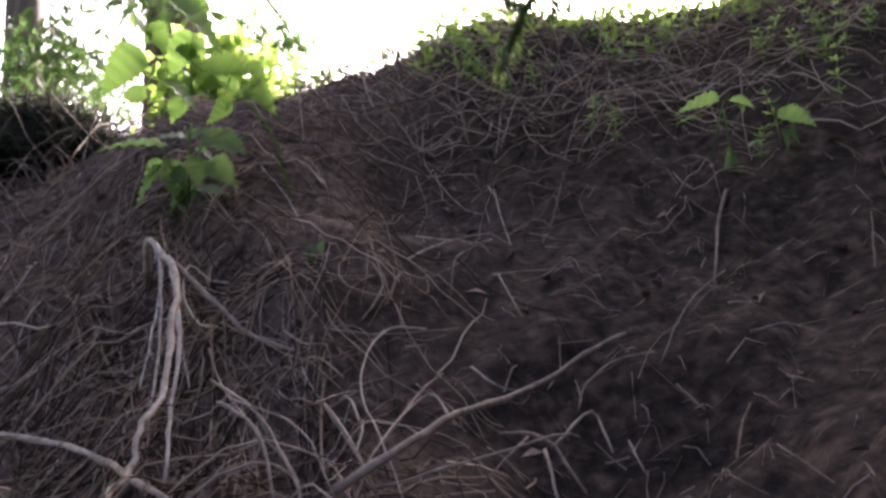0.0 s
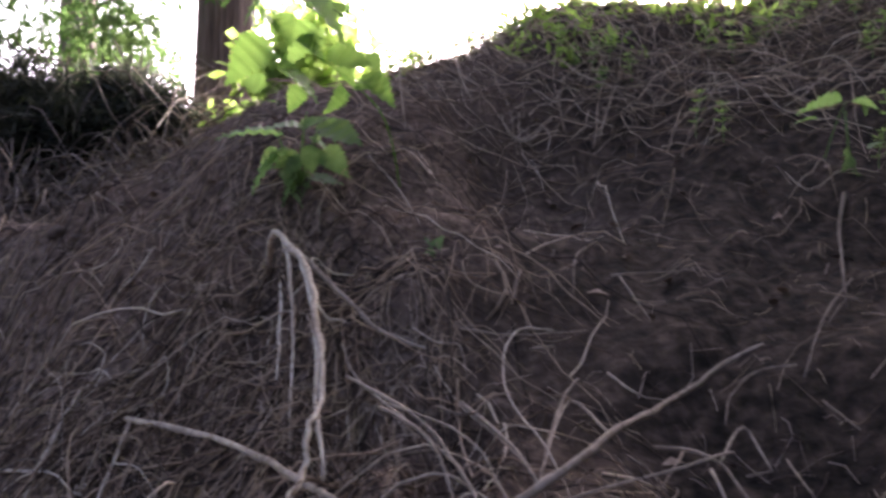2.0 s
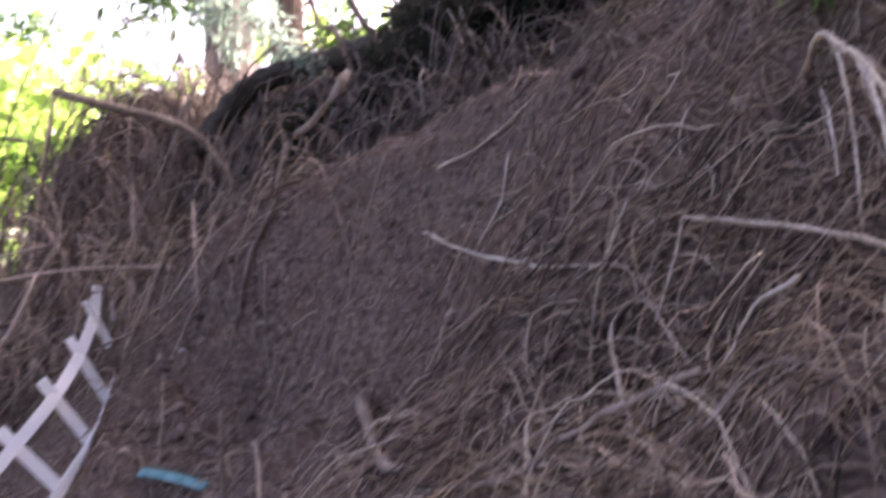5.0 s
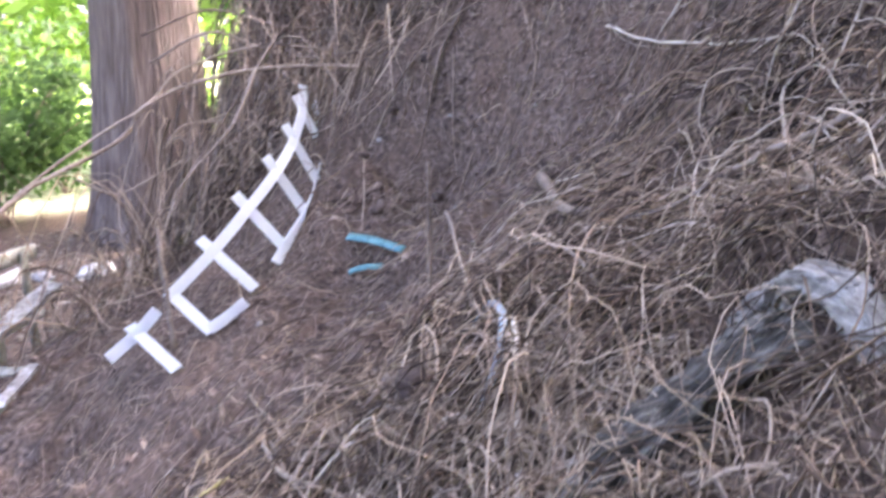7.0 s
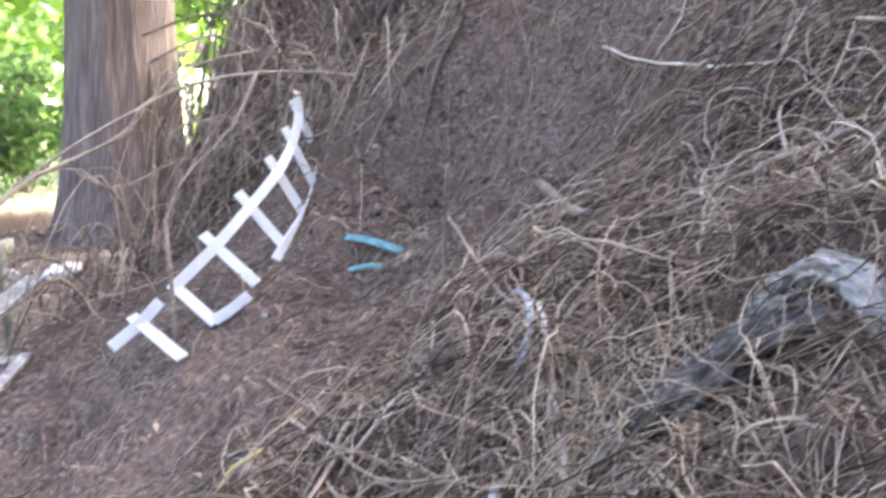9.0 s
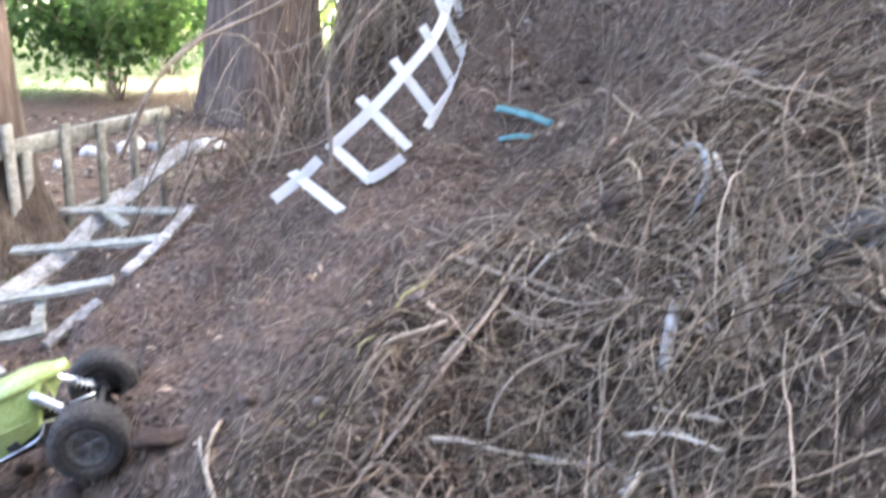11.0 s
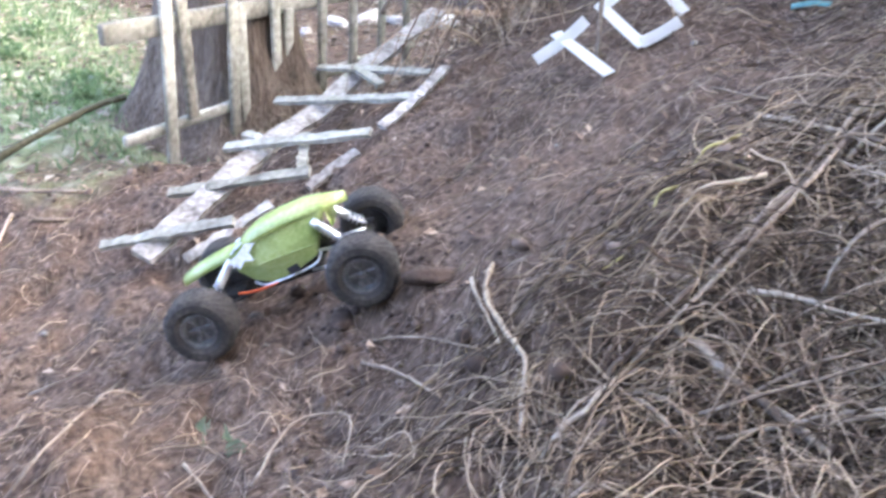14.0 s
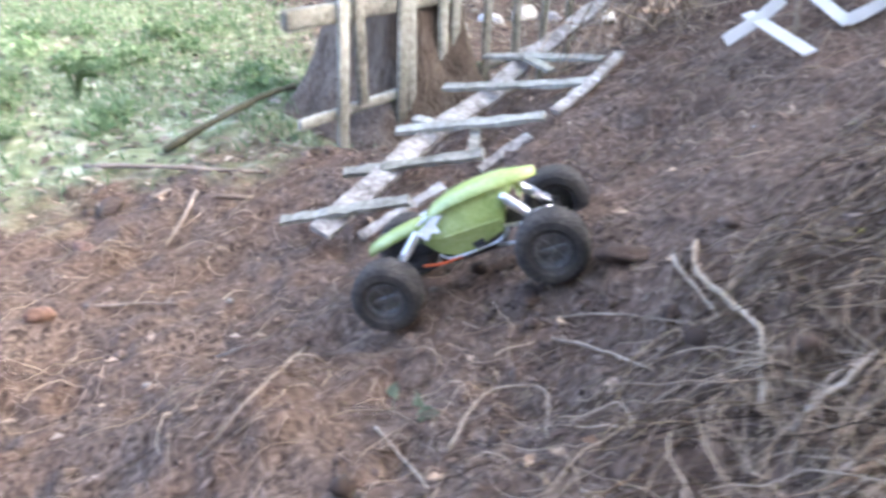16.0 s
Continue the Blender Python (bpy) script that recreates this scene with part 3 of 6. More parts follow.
for a, b in (((-2.74, -0.41, -0.04), (-2.53, -0.07, 0.08)), ((-2.88, -0.18, 0.04), (-2.64, 0.20, 0.155)), ((-3.094, 0.055, 0.093), (-2.69, 0.425, 0.24)), ((-3.417, 0.345, 0.139), (-2.84, 0.65, 0.295)), ((-3.691, 0.624, 0.186), (-2.93, 0.85, 0.34)), ((-3.19, 0.154, 0.10), (-3.02, 0.195, 0.122)), ((-3.53, 0.714, 0.225), (-3.13, 0.66, 0.26)), ((-2.72, 0.20, 0.13), (-2.99, 0.311, 0.15))):
    plank([Vector(a) + Vector((0, 0, 0.016)), Vector(b) + Vector((0, 0, 0.016))], 0.034, 0.016, "picket", OLD_WOOD)

# ---- torn white lattice ----
lattice = base("lattice", pose(0, 0, 0), "torn strip of white plastic garden lattice, leaning crooked on the bank", "lattice")
MAIN = [(-2.385, 0.814, 0.541), (-2.364, 0.897, 0.603), (-2.34, 1.0, 0.70), (-2.33, 1.14, 0.806), (-2.352, 1.289, 0.912), (-2.38, 1.425, 1.011), (-2.507, 1.60, 1.093), (-2.70, 1.80, 1.18), (-2.93, 1.99, 1.255)]
SIDE = [(-2.14, 0.99, 0.64), (-2.195, 1.176, 0.715), (-2.265, 1.355, 0.79), (-2.335, 1.498, 0.875), (-2.45, 1.645, 0.958), (-2.62, 1.82, 1.047), (-2.86, 1.99, 1.19)]


FACE = Vector((0.78, -0.36, 0.50))
EDGE = Vector((0.5, 0.75, -0.3))
part("slat", strip_bm(MAIN[:2] + [(-2.35, 0.955, 0.66)], 0.034, 0.006, FACE), WHITE, lattice, smooth=False)
part("slat", strip_bm([(-2.342, 0.985, 0.688)] + MAIN[3:], 0.034, 0.006, FACE), WHITE, lattice, smooth=False)
part("slat", strip_bm([SIDE[0], (-2.125, 1.045, 0.668), (-2.115, 1.095, 0.70)], 0.032, 0.006, FACE), WHITE, lattice, smooth=False)
part("slat", strip_bm([(-2.23, 1.29, 0.757)] + SIDE[2:], 0.032, 0.006, lambda s: FACE.lerp(EDGE, min(1.0, 1.9 * s))), WHITE, lattice, smooth=False)
for k, (a, b) in enumerate(((MAIN[1], (-2.11, 0.86, 0.575)), (MAIN[2], SIDE[0]), (MAIN[3], SIDE[1]), (MAIN[4], SIDE[2]), (MAIN[5], SIDE[3]), (MAIN[6], SIDE[4]), (MAIN[7], SIDE[5]))):
    a, b = Vector(a), Vector(b)
    d = (b - a).normalized()
    part("slat", strip_bm([a - d * (0.06 if k != 1 else -0.01) - FACE * 0.006, b + d * 0.012 - FACE * 0.006], 0.034 - 0.002 * max(0, k - 3), 0.006, FACE), WHITE, lattice, smooth=False)

# ---- crawler car ----
car = base("crawler_car", pose(-1.995, -0.078, 0.206, 1.8, 24.1, -117.2), "lime green toy rock crawler with fat black tyres on the bank", "toy car")
HALF, TRACK = 0.19, 0.135


def wheel(x, y, steer=0.0):
    """A wheel: a fat knobbly tyre and a dark rim with spokes and ring bolts; axis along y."""
    out = 1 if y > 0 else -1
    m = pose(x, y, 0, 0, 0, steer) @ pose(0, 0, 0, -90 * out)
    prof = [(0.040, -0.026), (0.052, -0.032), (0.066, -0.031), (0.0735, -0.026), (0.0755, -0.020), (0.076, -0.010), (0.0762, 0.0), (0.076, 0.010), (0.0755, 0.020), (0.0735, 0.026), (0.066, 0.031), (0.052, 0.032), (0.040, 0.026), (0.037, 0.0)]
    w = new("wheel")
    w.parent, w.matrix_basis = car, m
    w.empty_display_size = 0.03
    steps = 132
    bm = bmesh.new()
    rings = []
    for q, (r, z) in enumerate(prof):
        z *= 1.25
        ring = []
        for i in range(steps):
            lug = (i + 3 * (q % 2) + (2 if z > 0 else 0)) % 6 < 3
            rr = r + (0.0022 if lug and r > 0.070 else 0.0) + (0.0008 if lug and 0.06 < r < 0.070 else 0.0)
            a = 2 * math.pi * (i + 0.9 * abs(z) / 0.01) / steps
            ring.append(bm.verts.new((rr * math.cos(a), rr * math.sin(a), z)))
        rings.append(ring)
    for a, b in zip(rings, rings[1:] + rings[:1]):
        for i in range(steps):
            bm.faces.new((a[i], a[(i + 1) % steps], b[(i + 1) % steps], b[i]))
    part("tyre", bm, RUBBER, w, smooth=False)
    ring = lathe_bm([(0.043, 0.018), (0.043, 0.031), (0.040, 0.034), (0.034, 0.033), (0.032, 0.026), (0.030, 0.014), (0.0, 0.012)], 28)
    bits = [ring]
    for i in range(6):
        bits.append(box_bm(0.030, 0.009, 0.006, pose(0, 0, 0, 0, 0, 60 * i) @ pose(0.018, 0, 0.020, 0, -8), 0.0015))
    for i in range(12):
        bits.append(lathe_bm([(0.0022, 0), (0.0022, 0.0025)], 6, pose(0.0375 * math.cos(i * math.pi / 6), 0.0375 * math.sin(i * math.pi / 6), 0.033)))
    bits.append(lathe_bm([(0.007, 0.014), (0.007, 0.027), (0.004, 0.030)], 12))
    part("rim", join_bm(*bits), RIM, w, smooth=False)


for x, y in ((HALF, TRACK), (HALF, -TRACK), (-HALF, TRACK), (-HALF, -TRACK)):
    wheel(x, y)


def loft_bm(stations):
    """A shell through rings of (x, [(y, z), ...])."""
    bm = bmesh.new()
    rings = [[bm.verts.new((x, y, z)) for y, z in ring] for x, ring in stations]
    n = len(rings[0])
    for a, b in zip(rings, rings[1:]):
        for i in range(n):
            bm.faces.new((a[i], a[(i + 1) % n], b[(i + 1) % n], b[i]))
    bm.faces.new(rings[0])
    bm.faces.new(rings[-1])
    return bm


def cab_ring(x, top, wt, mid, wm, bot, wb):
    return (x, [(-wb, bot), (wb, bot), (wm, mid), (wm * 0.98, mid + 0.012), (wt, top - 0.006), (wt * 0.75, top), (-wt * 0.75, top), (-wt, top - 0.006), (-wm * 0.98, mid + 0.012), (-wm, mid)])


cab = loft_bm([cab_ring(-0.142, 0.149, 0.040, 0.146, 0.041, 0.143, 0.040), cab_ring(-0.115, 0.152, 0.047, 0.122, 0.054, 0.114, 0.052), cab_ring(-0.088, 0.153, 0.050, 0.092, 0.064, 0.052, 0.060),
               cab_ring(-0.020, 0.151, 0.051, 0.080, 0.068, 0.030, 0.060), cab_ring(0.030, 0.140, 0.048, 0.076, 0.066, 0.026, 0.058), cab_ring(0.068, 0.124, 0.044, 0.078, 0.058, 0.040, 0.052), cab_ring(0.098, 0.110, 0.040, 0.086, 0.048, 0.072, 0.046)])
bmesh.ops.bevel(cab, geom=cab.edges[:], offset=0.0025, segments=1, affect="EDGES", profile=0.5)
shell = part("body", cab, BODY, car, smooth=False)
shell.location.z = -0.018
roof = loft_bm([(x, [(-w, z - 0.017), (-w * 0.94, z - 0.008), (-w * 0.72, z), (-w * 0.3, z + 0.004), (w * 0.3, z + 0.004), (w * 0.72, z), (w * 0.94, z - 0.008), (w, z - 0.017), (w * 0.9, z - 0.019), (-w * 0.9, z - 0.019)]) for x, z, w in ((-0.188, 0.151, 0.005), (-0.155, 0.155, 0.030), (-0.122, 0.159, 0.049), (-0.085, 0.161, 0.056), (-0.03, 0.158, 0.059), (0.02, 0.151, 0.058), (0.055, 0.138, 0.052), (0.075, 0.127, 0.044))])
part("roof", roof, BODY, shell, "pale lime roof with a pointed tail")
hood = loft_bm([(x, [(-w, z - 0.012), (-w * 0.9, z), (-w * 0.4, z + 0.006), (w * 0.4, z + 0.006), (w * 0.9, z), (w, z - 0.012), (w * 0.9, z - 0.014), (-w * 0.9, z - 0.014)]) for x, z, w in ((0.085, 0.112, 0.040), (0.12, 0.110, 0.041), (0.16, 0.104, 0.040), (0.205, 0.094, 0.036), (0.236, 0.084, 0.024))])
part("hood", hood, BODY, car).location.z = -0.016
for s in (1, -1):
    side = bmesh.new()
    star = [(0.104, 0.106), (0.078, 0.116), (0.052, 0.132), (0.030, 0.128), (0.050, 0.112), (0.044, 0.094), (0.064, 0.100), (0.080, 0.086), (0.090, 0.098)]
    ring = [side.verts.new((x, s * (0.0515 + 0.022 * (0.145 - z) / 0.07), z)) for x, z in star]
    side.faces.new(ring)
    ext = bmesh.ops.extrude_face_region(side, geom=side.faces[:])
    bmesh.ops.translate(side, verts=[v for v in ext["geom"] if isinstance(v, bmesh.types.BMVert)], vec=(0, s * 0.002, 0))
    part("decal", side, BODY_WHITE, shell, "silver-white splash decal", smooth=False)
    part("side_decal", box_bm(0.028, 0.002, 0.016, pose(-0.028, s * 0.0655, 0.043, s * 14, 12, 0), 0.0008), BLACK, shell, "small dark blue sticker", smooth=False)
    part("seam", box_bm(0.14, 0.003, 0.004, pose(-0.03, s * 0.0705, 0.083, 0, 1, 0), 0.001), BODY, shell, smooth=False)
    part("sill", rod_bm([(-0.10, s * 0.060, 0.058), (-0.07, s * 0.061, 0.034), (0.04, s * 0.059, 0.025), (0.07, s * 0.054, 0.040)], 0.003, sides=6), STEEL, shell, "scuffed pale edge")
part("windscreen", box_bm(0.05, 0.075, 0.002, pose(0.078, 0, 0.124, 0, 26, 0), 0.0008), BODY_WHITE, shell, "silver-white windscreen panel", smooth=False)
part("chassis", join_bm(box_bm(0.16, 0.075, 0.02, pose(0, 0, -0.002), 0.004), box_bm(0.24, 0.035, 0.03, pose(0.02, 0, 0.03), 0.004), box_bm(0.05, 0.05, 0.04, pose(0.165, 0, 0.05), 0.005)), BLACK, car, smooth=False)
for x in (HALF, -HALF):
    part("axle", join_bm(rod_bm([(x, -0.115, 0), (x, 0.115, 0)], 0.0095, sides=10), box_bm(0.045, 0.04, 0.042, pose(x, 0.012, 0.002), 0.008), box_bm(0.024, 0.016, 0.036, pose(x, 0.102, 0), 0.004), box_bm(0.024, 0.016, 0.036, pose(x, -0.102, 0), 0.004)), BLACK, car, smooth=False)


def shock(top, foot):
    """A coil-over shock: an aluminium body, a spring round it and a thin shaft."""
    top, foot = Vector(top), Vector(foot)
    d = foot - top
    s = part("shock", rod_bm([top, top + d * 0.6], 0.0095, sides=12), STEEL, car)
    part("shaft", rod_bm([top + d * 0.55, foot], 0.003, sides=8), STEEL, s)
    u = d.normalized()
    a = u.orthogonal().normalized()
    b = u.cross(a)
    coil = [top + d * (0.08 + 0.82 * j / 96) + (a * math.cos(j * 0.62) + b * math.sin(j * 0.62)) * 0.0112 for j in range(97)]
    v, q = tube_arrays([[tuple(p) for p in coil]], [[0.0013] * 97], 5)
    new("spring", quick_mesh("spring", v, q, STEEL)).parent = s


for s in (1, -1):
    shock((-0.108, s * 0.052, 0.112), (-HALF + 0.002, s * 0.078, 0.016))
    shock((0.098, s * 0.054, 0.088), (HALF - 0.01, s * 0.078, 0.016))
    part("lower_link", rod_bm([(-0.06, s * 0.042, 0.0), (-HALF, s * 0.075, -0.008)], 0.004, sides=8), STEEL, car)
    part("lower_link", rod_bm([(0.06, s * 0.042, 0.0), (HALF, s * 0.075, -0.008)], 0.004, sides=8), BLACK, car)
    part("upper_link", rod_bm([(-0.05, s * 0.02, 0.035), (-HALF, s * 0.035, 0.022)], 0.0035, sides=8), STEEL, car)
part("wire", rod_bm([(0.02, 0.062, 0.006), (0.07, 0.064, 0.004), (0.115, 0.060, 0.010)], 0.003, sides=6), ORANGE, car, "bright orange wire")
part("motor", lathe_bm([(0.018, -0.03), (0.018, 0.03)], 16, pose(-0.11, 0, 0.04, 0, 90, 0)), BLACK, car)

# ---- roots, sticks and twigs lying on the bank ----
def laid(name, points, r, lift, material, label, category, group, taper=0.35, wob=0.003):
    pts = []
    for i, (x, y) in enumerate(points):
        pts.append((x, y, gz(x, y) + lift * (0.35 if i in (0, len(points) - 1) else 1.0)))
    ob = part(name, rod_bm(pts, r, r * taper, 6, wobble=min(wob, r * 0.5)), material)
    return tagged(ob, label, category, group)


def root(points, r, lift):
    return laid("root", points, r, lift, ROOT, "pale bare tree root hanging down the bank", "root", "roots on the bank", 0.5)


def twig(points, r, lift):
    return laid("twig", points, r, lift, TWIG_WOOD, "thin pale dead twig lying on needle litter", "twig", "twigs on the bank", 0.4)


def stick(points, r, lift):
    return laid("stick", points, r, lift, STICK, "brown dead stick lying on the slope", "stick", "sticks on the bank", 0.6)


def straw(points, r, lift):
    return laid("straw", points, r, lift, STRAW, "dry yellow straw lying across dead stems", "straw", "straws on the bank", 0.6)


def hung(name, points, r, material, label, category, group, taper=0.5):
    """A root or stick that hangs free of the bank, through places in the air."""
    return tagged(part(name, rod_bm(points, r, r * taper, 7, wobble=min(0.0025, r * 0.4)), material), label, category, group)


HUNG_ROOT = "pale bare tree root hanging down in front of the bank", "root", "roots on the bank"
hung("root", [(-0.49, 1.53, gz(-0.49, 1.53)), (-0.46, 1.441, 1.763), (-0.426, 1.403, 1.735), (-0.403, 1.38, 1.715), (-0.37, 1.303, 1.664), (-0.349, 1.209, 1.615), (-0.327, 1.133, 1.573), (-0.317, 1.073, 1.525), (-0.324, 1.022, 1.494), (-0.321, 0.991, 1.457), (-0.329, 0.945, 1.433), (-0.34, 0.90, 1.38)], 0.0062, ROOT, *HUNG_ROOT)
hung("root", [(-0.404, 1.382, 1.715), (-0.377, 1.323, 1.65), (-0.36, 1.28, 1.584), (-0.346, 1.2, 1.511), (-0.322, 1.11, 1.458), (-0.318, 1.09, 1.43)], 0.0042, ROOT, *HUNG_ROOT)
hung("root", [(-0.43, 1.41, 1.73), (-0.412, 1.36, 1.65), (-0.40, 1.31, 1.57), (-0.39, 1.25, 1.50), (-0.385, 1.22, 1.44)], 0.003, ROOT, *HUNG_ROOT)
hung("stick", [(-0.44, 1.42, 1.735), (-0.407, 1.391, 1.721), (-0.366, 1.375, 1.687), (-0.324, 1.359, 1.646), (-0.279, 1.342, 1.606), (-0.212, 1.335, 1.579), (-0.132, 1.346, 1.563), (-0.02, 1.36, 1.58)], 0.0045, STICK, "brown dead stick hanging from a root on the bank", "stick", "sticks on the bank", 0.6)
hung("twig", [(-0.645, 1.33, 1.48), (-0.513, 1.237, 1.47), (-0.402, 1.122, 1.456), (-0.323, 1.021, 1.44), (-0.264, 0.964, 1.419), (-0.213, 0.912, 1.374), (-0.18, 0.88, 1.33)], 0.0046, ROOT, "thin pale dead twig crossing a hanging root", "twig", "twigs on the bank", 0.7)
stick([(-0.11, 0.93), (-0.04, 0.97), (0.03, 1.06), (0.11, 1.18), (0.19, 1.24), (0.25, 1.26)], .005, .03)
twig([(-0.02, 1.37), (-0.07, 1.34), (-0.10, 1.26), (-0.10, 1.14), (-0.07, 1.00), (-0.04, 0.94)], 0.0019, .03)
stick([(0.28, 1.22), (0.23, 1.23), (0.18, 1.18), (0.16, 1.14)], 0.0017, .02)
stick([(0.45, 1.36), (0.41, 1.35), (0.35, 1.29)], 0.0017, .02)
stick([(0.55, 1.64), (0.49, 1.54), (0.41, 1.35)], .004, .02)
twig([(-0.33, 1.32), (-0.30, 1.26), (-0.20, 0.99), (-0.15, 0.95), (-0.14, 0.92)], 0.0017, .02)
twig([(-0.15, 1.20), (-0.10, 0.99), (-0.07, 0.95)], 0.0017, .02)
stick([(-0.07, 0.96), (0.02, 0.97), (0.11, 1.00), (0.15, 1.08)], 0.0017, .02)
twig([(-0.06, 1.48), (-0.08, 1.39)], 0.0035, .02)
twig([(0.09, 1.49), (0.20, 1.48)], 0.0021, .01)
twig([(-0.34, 1.75), (-0.27, 1.65), (-0.21, 1.53)], 0.0017, .02)
twig([(-0.24, 1.07), (-0.15, 0.99), (-0.11, 0.93)], 0.0017, .02)
stick([(0.01, 1.06), (-0.02, 1.19), (-0.07, 1.00), (-0.09, 0.93)], 0.0017, .02)
stick([(0.09, 1.07), (0.03, 0.96)], 0.0017, .02)
stick([(0.46, 1.44), (0.35, 1.29), (0.28, 1.20)], 0.0017, .02)
stick([(-0.16, 1.34), (-0.08, 1.34), (0.03, 1.36)], 0.0017, .02)
root([(-1.46, 1.96), (-1.29, 1.92), (-1.15, 1.90)], .005, .02)
root([(-1.44, 1.85), (-1.24, 1.71), (-0.95, 1.45), (-0.78, 1.36)], .005, .02)
twig([(-0.44, 1.01), (-0.49, 1.02), (-0.51, 0.96)], .004, .02)
root([(-0.66, 1.38), (-0.65, 1.29), (-0.66, 1.21)], .004, .02)
root([(-1.18, 1.82), (-1.16, 1.73), (-1.21, 1.71)], .004, .02)
root([(-0.77, 1.46), (-0.78, 1.34), (-0.78, 1.27)], .004, .02)
stick([(-1.44, 1.55), (-1.09, 1.12), (-1.01, 1.09)], .014, .01)
twig([(-1.53, 1.66), (-1.72, 1.69), (-1.75, 1.65), (-1.81, 1.61)], .006, .01)
twig([(-1.75, 1.51), (-1.69, 1.47), (-1.05, 0.80), (-0.97, 0.77), (-0.83, 0.62), (-0.76, 0.51), (-0.70, 0.44)], .005, .02)
stick([(-0.98, 0.78), (-1.06, 0.89), (-1.06, 0.98), (-0.92, 0.88), (-0.82, 0.81)], .004, .03)
twig([(-1.20, 0.81), (-1.09, 0.67), (-1.05, 0.61)], .003, .02)
twig([(-0.66, 1.05), (-0.74, 1.26), (-0.69, 1.27), (-0.57, 1.05)], .004, .02)
stick([(-0.55, 1.03), (-0.64, 1.02), (-0.71, 0.98), (-0.79, 0.96), (-0.98, 1.03)], .006, .03)
twig([(-0.91, 0.59), (-1.06, 0.61), (-1.10, 0.59)], .005, .02)
twig([(-1.08, 0.43), (-1.07, 0.52), (-1.02, 0.59)], .005, .02)
twig([(-1.76, 0.82), (-1.41, 0.64), (-1.14, 0.52), (-1.10, 0.59)], .003, .02)
twig([(-0.58, 0.62), (-0.63, 0.56), (-0.70, 0.55)], .004, .02)
stick([(-1.11, 0.64), (-1.10, 0.49), (-1.08, 0.36), (-1.05, 0.20), (-1.02, 0.04), (-1.00, -0.07)], .006, .03)
stick([(-0.98, 0.09), (-0.89, 0.08), (-0.80, 0.08), (-0.74, 0.07)], .006, .02)
root([(-0.99, 0.19), (-0.93, 0.21), (-0.87, 0.24), (-0.75, 0.28)], .004, .03)
root([(-1.39, 0.61), (-1.15, 0.48), (-1.03, 0.48), (-0.93, 0.47)], .005, .03)
twig([(-0.75, 0.30), (-0.69, 0.30), (-0.61, 0.28)], .004, .03)
twig([(-1.57, 0.14), (-1.39, 0.06), (-1.26, 0.01)], .004, .02)
twig([(-1.14, 0.36), (-1.16, 0.25), (-1.18, 0.21)], .004, .03)
twig([(-0.95, 0.53), (-0.91, 0.58), (-0.85, 0.57)], .004, .03)
root([(-1.56, 0.18), (-1.41, 0.07), (-1.22, -0.01), (-1.12, -0.05), (-1.03, -0.11)], .006, .03)
stick([(-2.09, -0.46), (-1.74, -0.61), (-1.68, -0.73)], .004, .02)
stick([(-1.01, 0.10), (-0.92, 0.08), (-0.89, 0.08)], .006, .03)
twig([(-0.97, 0.01), (-0.88, 0.01), (-0.82, 0.02)], .005, .03)
twig([(-0.98, -0.11), (-0.98, -0.04), (-1.02, 0.09)], .005, .03)
twig([(-1.60, -0.42), (-1.48, -0.40), (-1.33, -0.41)], .004, .02)
twig([(-2.27, -0.66), (-2.17, -0.49)], .003, .01)
stick([(-2.67, -0.99), (-2.61, -0.83), (-2.56, -0.74)], .006, .01)
stick([(-3.31, -0.63), (-3.11, -0.70), (-3.00, -0.76)], .009, .02)
stick([(-3.80, -1.03), (-3.58, -0.73), (-3.34, -0.39)], .012, .02)
laid("fallen_branch", [(-3.83, -0.72), (-3.99, -0.42), (-4.30, -0.18), (-4.65, 0.03)], .017, .06, MOSSY, "dark mossy fallen branch lying on the lawn", "branch", "dead branches", 0.8)
twig([(-1.63, -0.06), (-1.47, -0.05), (-1.27, -0.09)], .004, .02)
twig([(-1.89, -0.18), (-1.80, -0.14)], .003, .01)
twig([(-1.44, -0.34), (-1.53, -0.24), (-1.48, -0.15), (-1.29, -0.24)], .003, .02)
twig([(-1.70, -0.03), (-1.57, 0.02), (-1.29, -0.00)], .003, .02)
stick([(-0.32, 1.29), (-0.21, 1.05), (-0.16, 0.96), (-0.14, 0.93)], .0026, .02)
stick([(-0.25, 1.06), (-0.19, 0.97), (-0.16, 0.91)], .0024, .02)
stick([(-0.16, 1.23), (-0.10, 1.00), (-0.07, 0.94)], .0026, .02)
stick([(-0.25, 0.92), (-0.21, 0.94), (-0.17, 0.94), (-0.14, 0.95)], .0022, .02)
stick([(-0.19, 1.21), (-0.15, 1.04), (-0.12, 1.18), (-0.09, 1.24)], .0022, .02)
twig([(-0.23, 1.35), (-0.19, 1.30), (-0.16, 1.30), (-0.15, 1.26)], .0018, .02)
stick([(-0.07, 1.02), (-0.03, 1.18), (-0.00, 1.26)], .0024, .02)
twig([(0.04, 1.25), (0.07, 1.21), (0.12, 1.23)], .0018, .02)
stick([(0.06, 1.08), (0.10, 1.00), (0.13, 0.94)], .0022, .02)
stick([(0.10, 1.00), (0.10, 0.93)], .0022, .02)
stick([(0.11, 1.01), (0.17, 1.11), (0.18, 1.05)], .0022, .02)
stick([(0.02, 1.43), (0.03, 1.48), (0.06, 1.56)], .0016, .02)
stick([(0.10, 1.47), (0.12, 1.34)], .0016, .02)
stick([(0.18, 1.67), (0.22, 1.55), (0.28, 1.59)], .0016, .02)
stick([(0.40, 1.20), (0.45, 1.20), (0.48, 1.15)], .0018, .02)
